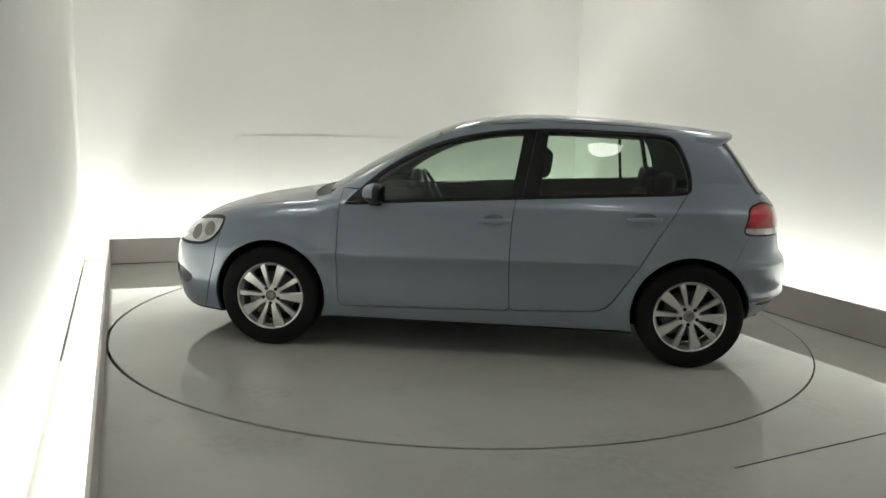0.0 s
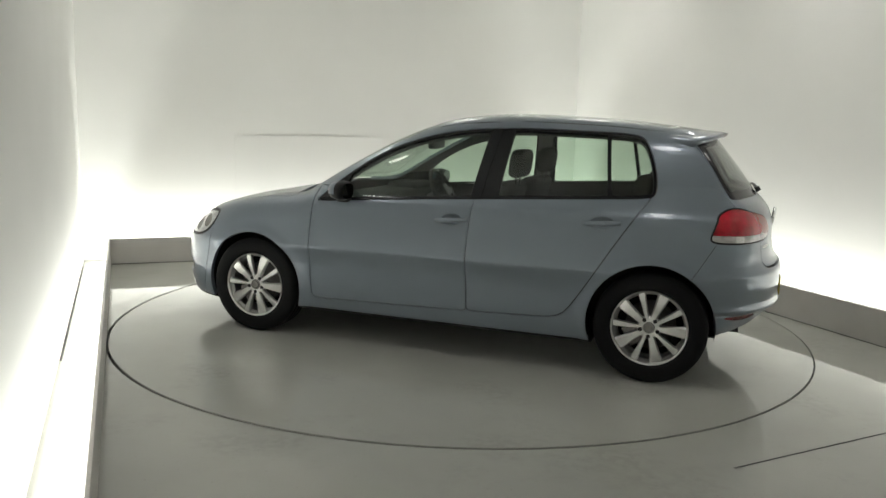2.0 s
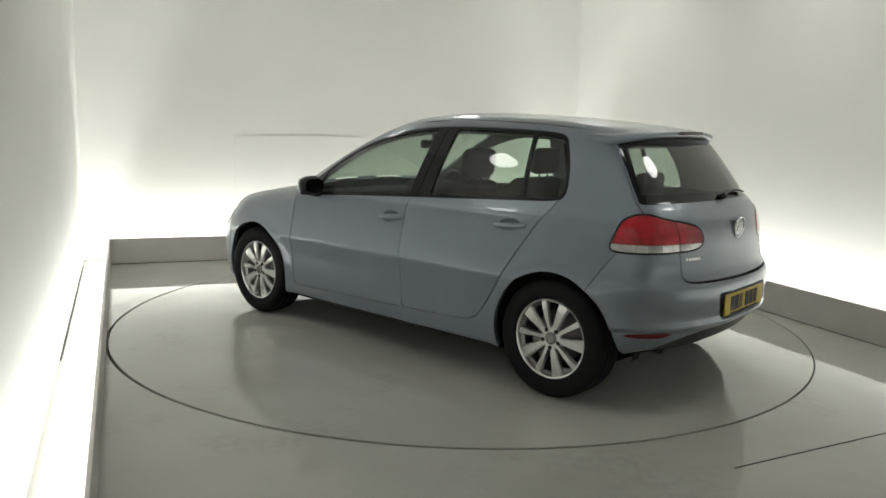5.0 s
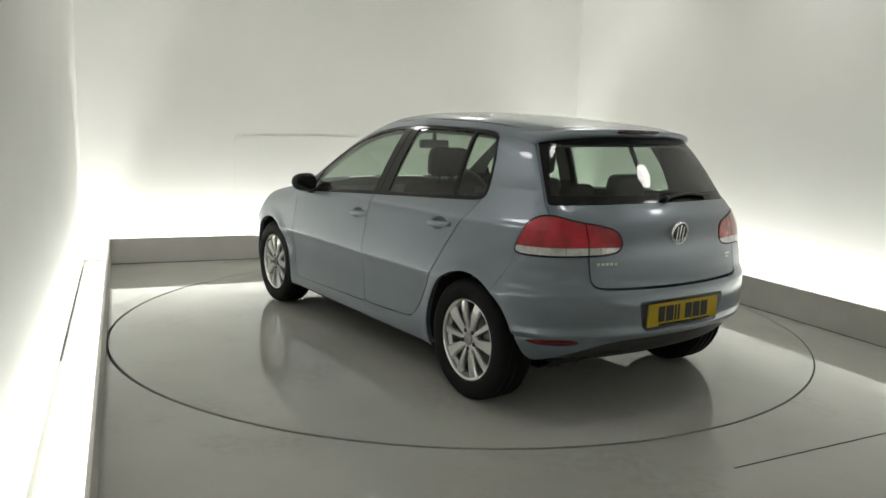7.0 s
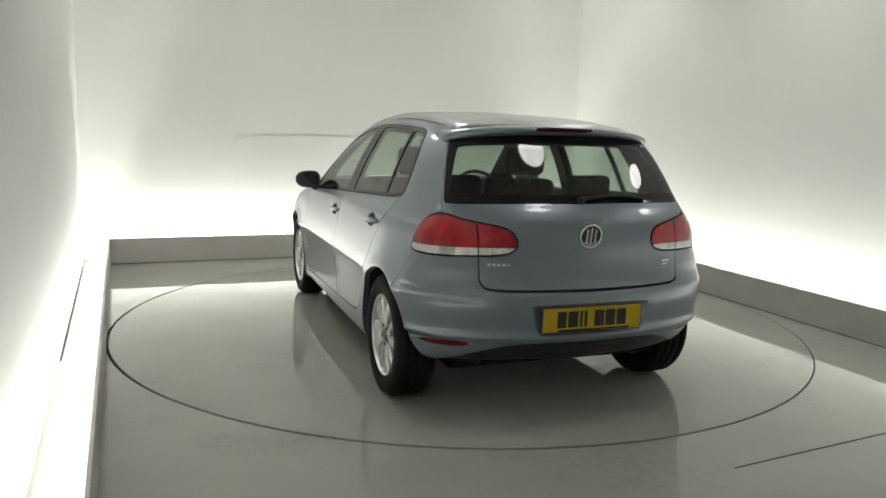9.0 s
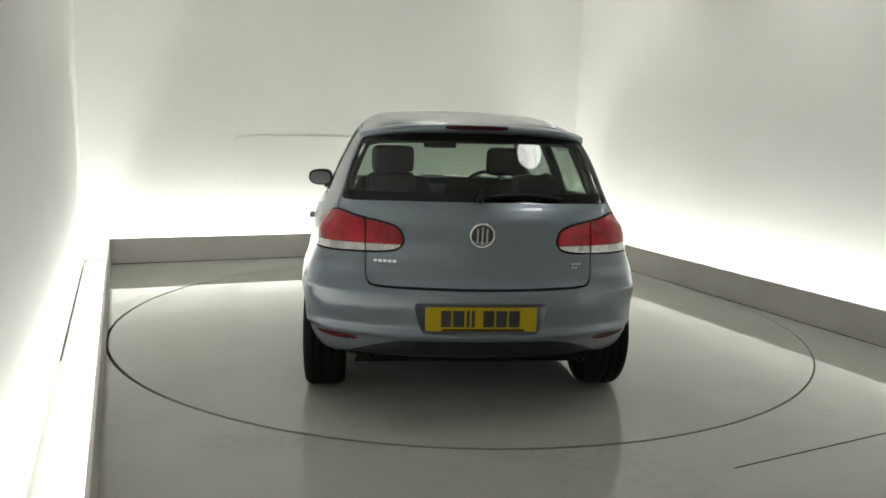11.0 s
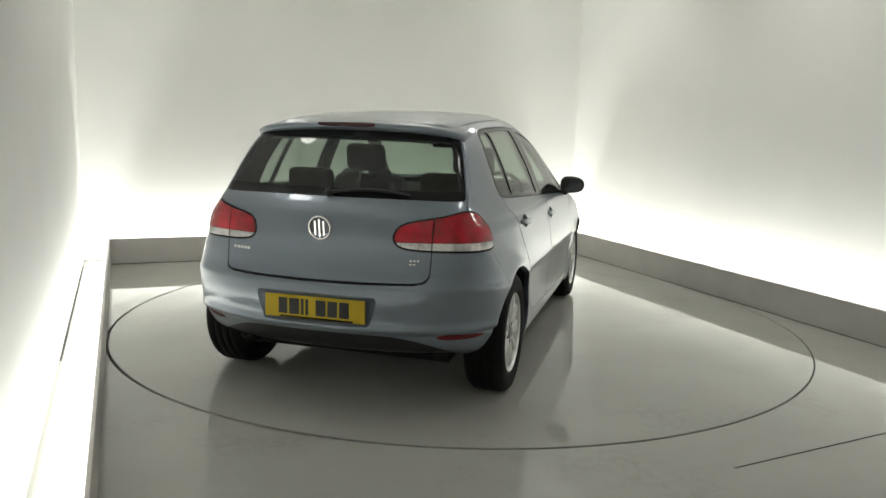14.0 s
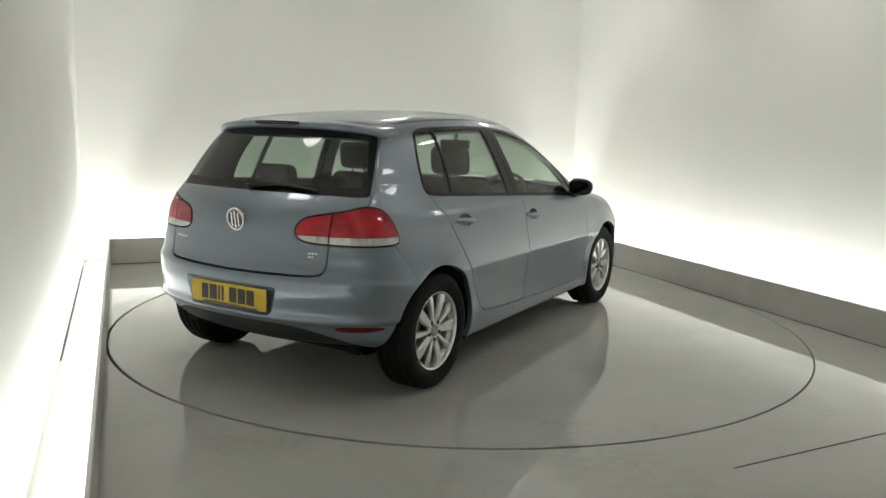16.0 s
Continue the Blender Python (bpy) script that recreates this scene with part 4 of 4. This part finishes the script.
def spoiler(car):
    """The roof's lip over the rear window, with the brake lamp in it."""
    bm = bmesh.new()
    rows = []
    n = 44
    for i in range(n + 1):
        y = (i / n * 2 - 1) * 0.575
        e = abs(y / 0.575)
        xr = REAR(1.36) + 0.27 * y * y + 0.1 * y ** 4
        tip = xr - 0.050 * (1 - e ** 8) + 0.004
        zt = 1.404 - 0.085 * y * y - 0.02 * e ** 6
        prof = [(xr + 0.16, zt + 0.014), (xr + 0.08, zt + 0.011), (tip + 0.03, zt + 0.004), (tip + 0.006, zt - 0.002), (tip, zt - 0.008), (tip + 0.002, zt - 0.024), (tip + 0.012, zt - 0.032), (xr + 0.02, zt - 0.042), (xr + 0.16, zt - 0.05)]
        rows.append([bm.verts.new((x, y, z)) for x, z in prof])
    for a, b in zip(rows, rows[1:]):
        for p in range(len(a) - 1):
            bm.faces.new((a[p], a[p + 1], b[p + 1], b[p]))
    bm.faces.new(rows[0])
    bm.faces.new(rows[-1])
    lip = part("roof_spoiler", bm, M_PAINT, car, "", True)
    bm = bmesh.new()
    rows = []
    for i in range(13):
        y = (i / 12 * 2 - 1) * 0.155
        xr = REAR(1.36) + 0.27 * y * y
        e = abs(y / 0.155) ** 6
        zt = 1.404 - 0.085 * y * y
        rows.append([bm.verts.new((x, y, z)) for x, z in ((xr - 0.054, zt - 0.003), (xr - 0.0555, zt - 0.009 - 0.001 * e), (xr - 0.049, zt - 0.021 + 0.006 * e), (xr - 0.010, zt - 0.034 + 0.004 * e))])
    for a, b in zip(rows, rows[1:]):
        for p in range(3):
            bm.faces.new((a[p], a[p + 1], b[p + 1], b[p]))
    part("brake_lamp", bm, M_BRAKE, lip, "dark red high brake lamp", True)


def rear_fittings(car):
    tail = next(o for o in car.children if o.name.startswith("tailgate"))
    bump = next(o for o in car.children if o.name.startswith("rear_bumper"))
    # round badge: plain rings on a dark disc
    m = Matrix.Translation((REAR(0.90) - 0.004, 0, 0.902)) @ Matrix.Rotation(math.radians(-8), 4, "Y")
    bm = bmesh.new()
    lathe(bm, [(0.060, 0.0), (0.060, -0.010), (0.055, -0.014), (0.050, -0.010), (0.050, 0.0)], 40)
    turn = Matrix.Rotation(math.pi / 2, 4, "Z").inverted()
    for v in bm.verts:
        v.co = m @ turn @ v.co
    badge = part("badge", bm, M_CHROME, tail, "round chrome badge", True)
    bm = bmesh.new()
    lathe(bm, [(0.051, -0.003), (0.03, -0.006), (0.0, -0.007)], 40)
    for v in bm.verts:
        v.co = m @ turn @ v.co
    part("badge_field", bm, M_BADGE, badge, "", True)
    # plain bright bars over the badge's field
    for y0, tall in ((0.022, 0.070), (0.0, 0.088), (-0.022, 0.070)):
        bm = bmesh.new()
        bmesh.ops.create_cube(bm, size=1.0, matrix=m @ Matrix.Translation((-0.008, y0, 0)) @ Matrix.Diagonal((0.006, 0.009, tall, 1)))
        part("badge_bar", bm, M_CHROME, badge)
    # small bright lettering as bars
    for y0, z0, count, w, hgt in ((0.49, 0.772, 5, 0.016, 0.013), (-0.475, 0.765, 3, 0.011, 0.009), (-0.475, 0.748, 2, 0.011, 0.007)):
        for i in range(count):
            y = y0 - i * (w + 0.006) if y0 > 0 else y0 - i * (w + 0.006) + 0.03
            x = REAR(z0) + 0.22 * y * y + 0.22 * y ** 4
            bm = bmesh.new()
            bmesh.ops.create_cube(bm, size=1.0, matrix=Matrix.Translation((x - 0.001, y, z0)) @ Matrix.Rotation(-0.44 * y, 4, "Z") @ Matrix.Diagonal((0.005, w, hgt, 1)))
            part("letter_bar", bm, M_ALLOY, tail)
    # number plate with plain bars
    px = REAR(0.52) + 0.014
    bm = bmesh.new()
    box(bm, px - 0.006, -0.26, 0.463, px, 0.26, 0.576, 0.002)
    plate = part("number_plate", bm, M_YELLOW, bump, "yellow number plate with plain dark bars")
    y = 0.187
    for w in (0.046, 0.052, 0.014, 0.014, 0.0, 0.050, 0.050, 0.050):
        if w:
            bm = bmesh.new()
            box(bm, px - 0.0075, y - w, 0.483, px - 0.0055, y, 0.560)
            part("character_bar", bm, M_JOINT, plate)
            y -= w + 0.010
        else:
            y -= 0.030
    bm = bmesh.new()
    box(bm, px - 0.0075, -0.20, 0.4655, px - 0.0055, 0.18, 0.4735)
    part("caption_bar", bm, M_GLOSS, plate)
    # rear wiper
    bm = bmesh.new()
    rear_x = lambda y, z: REAR(z) + 0.27 * y * y + 0.1 * y ** 4
    bmesh.ops.create_cone(bm, cap_ends=True, segments=16, radius1=0.019, radius2=0.014, depth=0.030, matrix=Matrix.Translation((rear_x(0, 1.06) - 0.018, 0.0, 1.064)) @ Matrix.Rotation(-math.pi / 2 + 0.6, 4, "Y"))
    rows = []
    for i in range(17):
        y = -i / 16 * 0.40
        z = 1.066 + 0.018 * math.sin(i / 16 * math.pi)
        x = rear_x(y, z)
        h = 0.009 - 0.004 * i / 16
        rows.append([bm.verts.new(c) for c in ((x - 0.022, y, z - h), (x - 0.030, y, z), (x - 0.022, y, z + h), (x - 0.006, y, z))])
    for a, b in zip(rows, rows[1:]):
        for p in range(4):
            bm.faces.new((a[p], a[(p + 1) % 4], b[(p + 1) % 4], b[p]))
    part("rear_wiper", bm, M_BLACK, tail, "black rear wiper", True)
    # exhaust and what shows below
    bm = bmesh.new()
    lathe(bm, [(0.020, 0.05), (0.020, -0.10), (0.025, -0.10), (0.025, 0.20), (0.0, 0.20)], 24)
    for v in bm.verts:
        v.co = Vector((-1.65 + v.co.y, 0.50 + v.co.x, 0.292 + v.co.z))
    part("exhaust_pipe", bm, M_BLACK, car, "dark steel exhaust pipe", True)
    bm = bmesh.new()
    cushion(bm, -1.60, 0.05, 0.26, -1.46, 0.40, 0.36, 0, 0.05)
    part("silencer", bm, M_SHADOW, car, "", True)
    bm = bmesh.new()
    box(bm, -1.35, -0.66, 0.20, -1.20, 0.66, 0.30, 0.03)
    part("rear_axle", bm, M_SHADOW, car)


car = build_car()
spoiler(car)
rear_fittings(car)
for wx in (AXLE, -AXLE):
    for s in (1, -1):
        wheel(car, wx, s)
        wheel_well(car, wx, s)
interior(car)


# ---- what moves: the turntable turns, and the car with it ----
def motions():
    rows_car, rows_table = [], []
    for i in range(17):
        h = heading(i)
        c, s = math.cos(math.radians(h)), math.sin(math.radians(h))
        rows_car.append((i, pose(CX + c * CAR_DX - s * CAR_DY, CY + s * CAR_DX + c * CAR_DY, 0.0, 0, 0, h)))
        rows_table.append((i, pose(CX, CY, 0, 0, 0, h)))
    walk(car, rows_car)
    walk(table, rows_table)


motions()
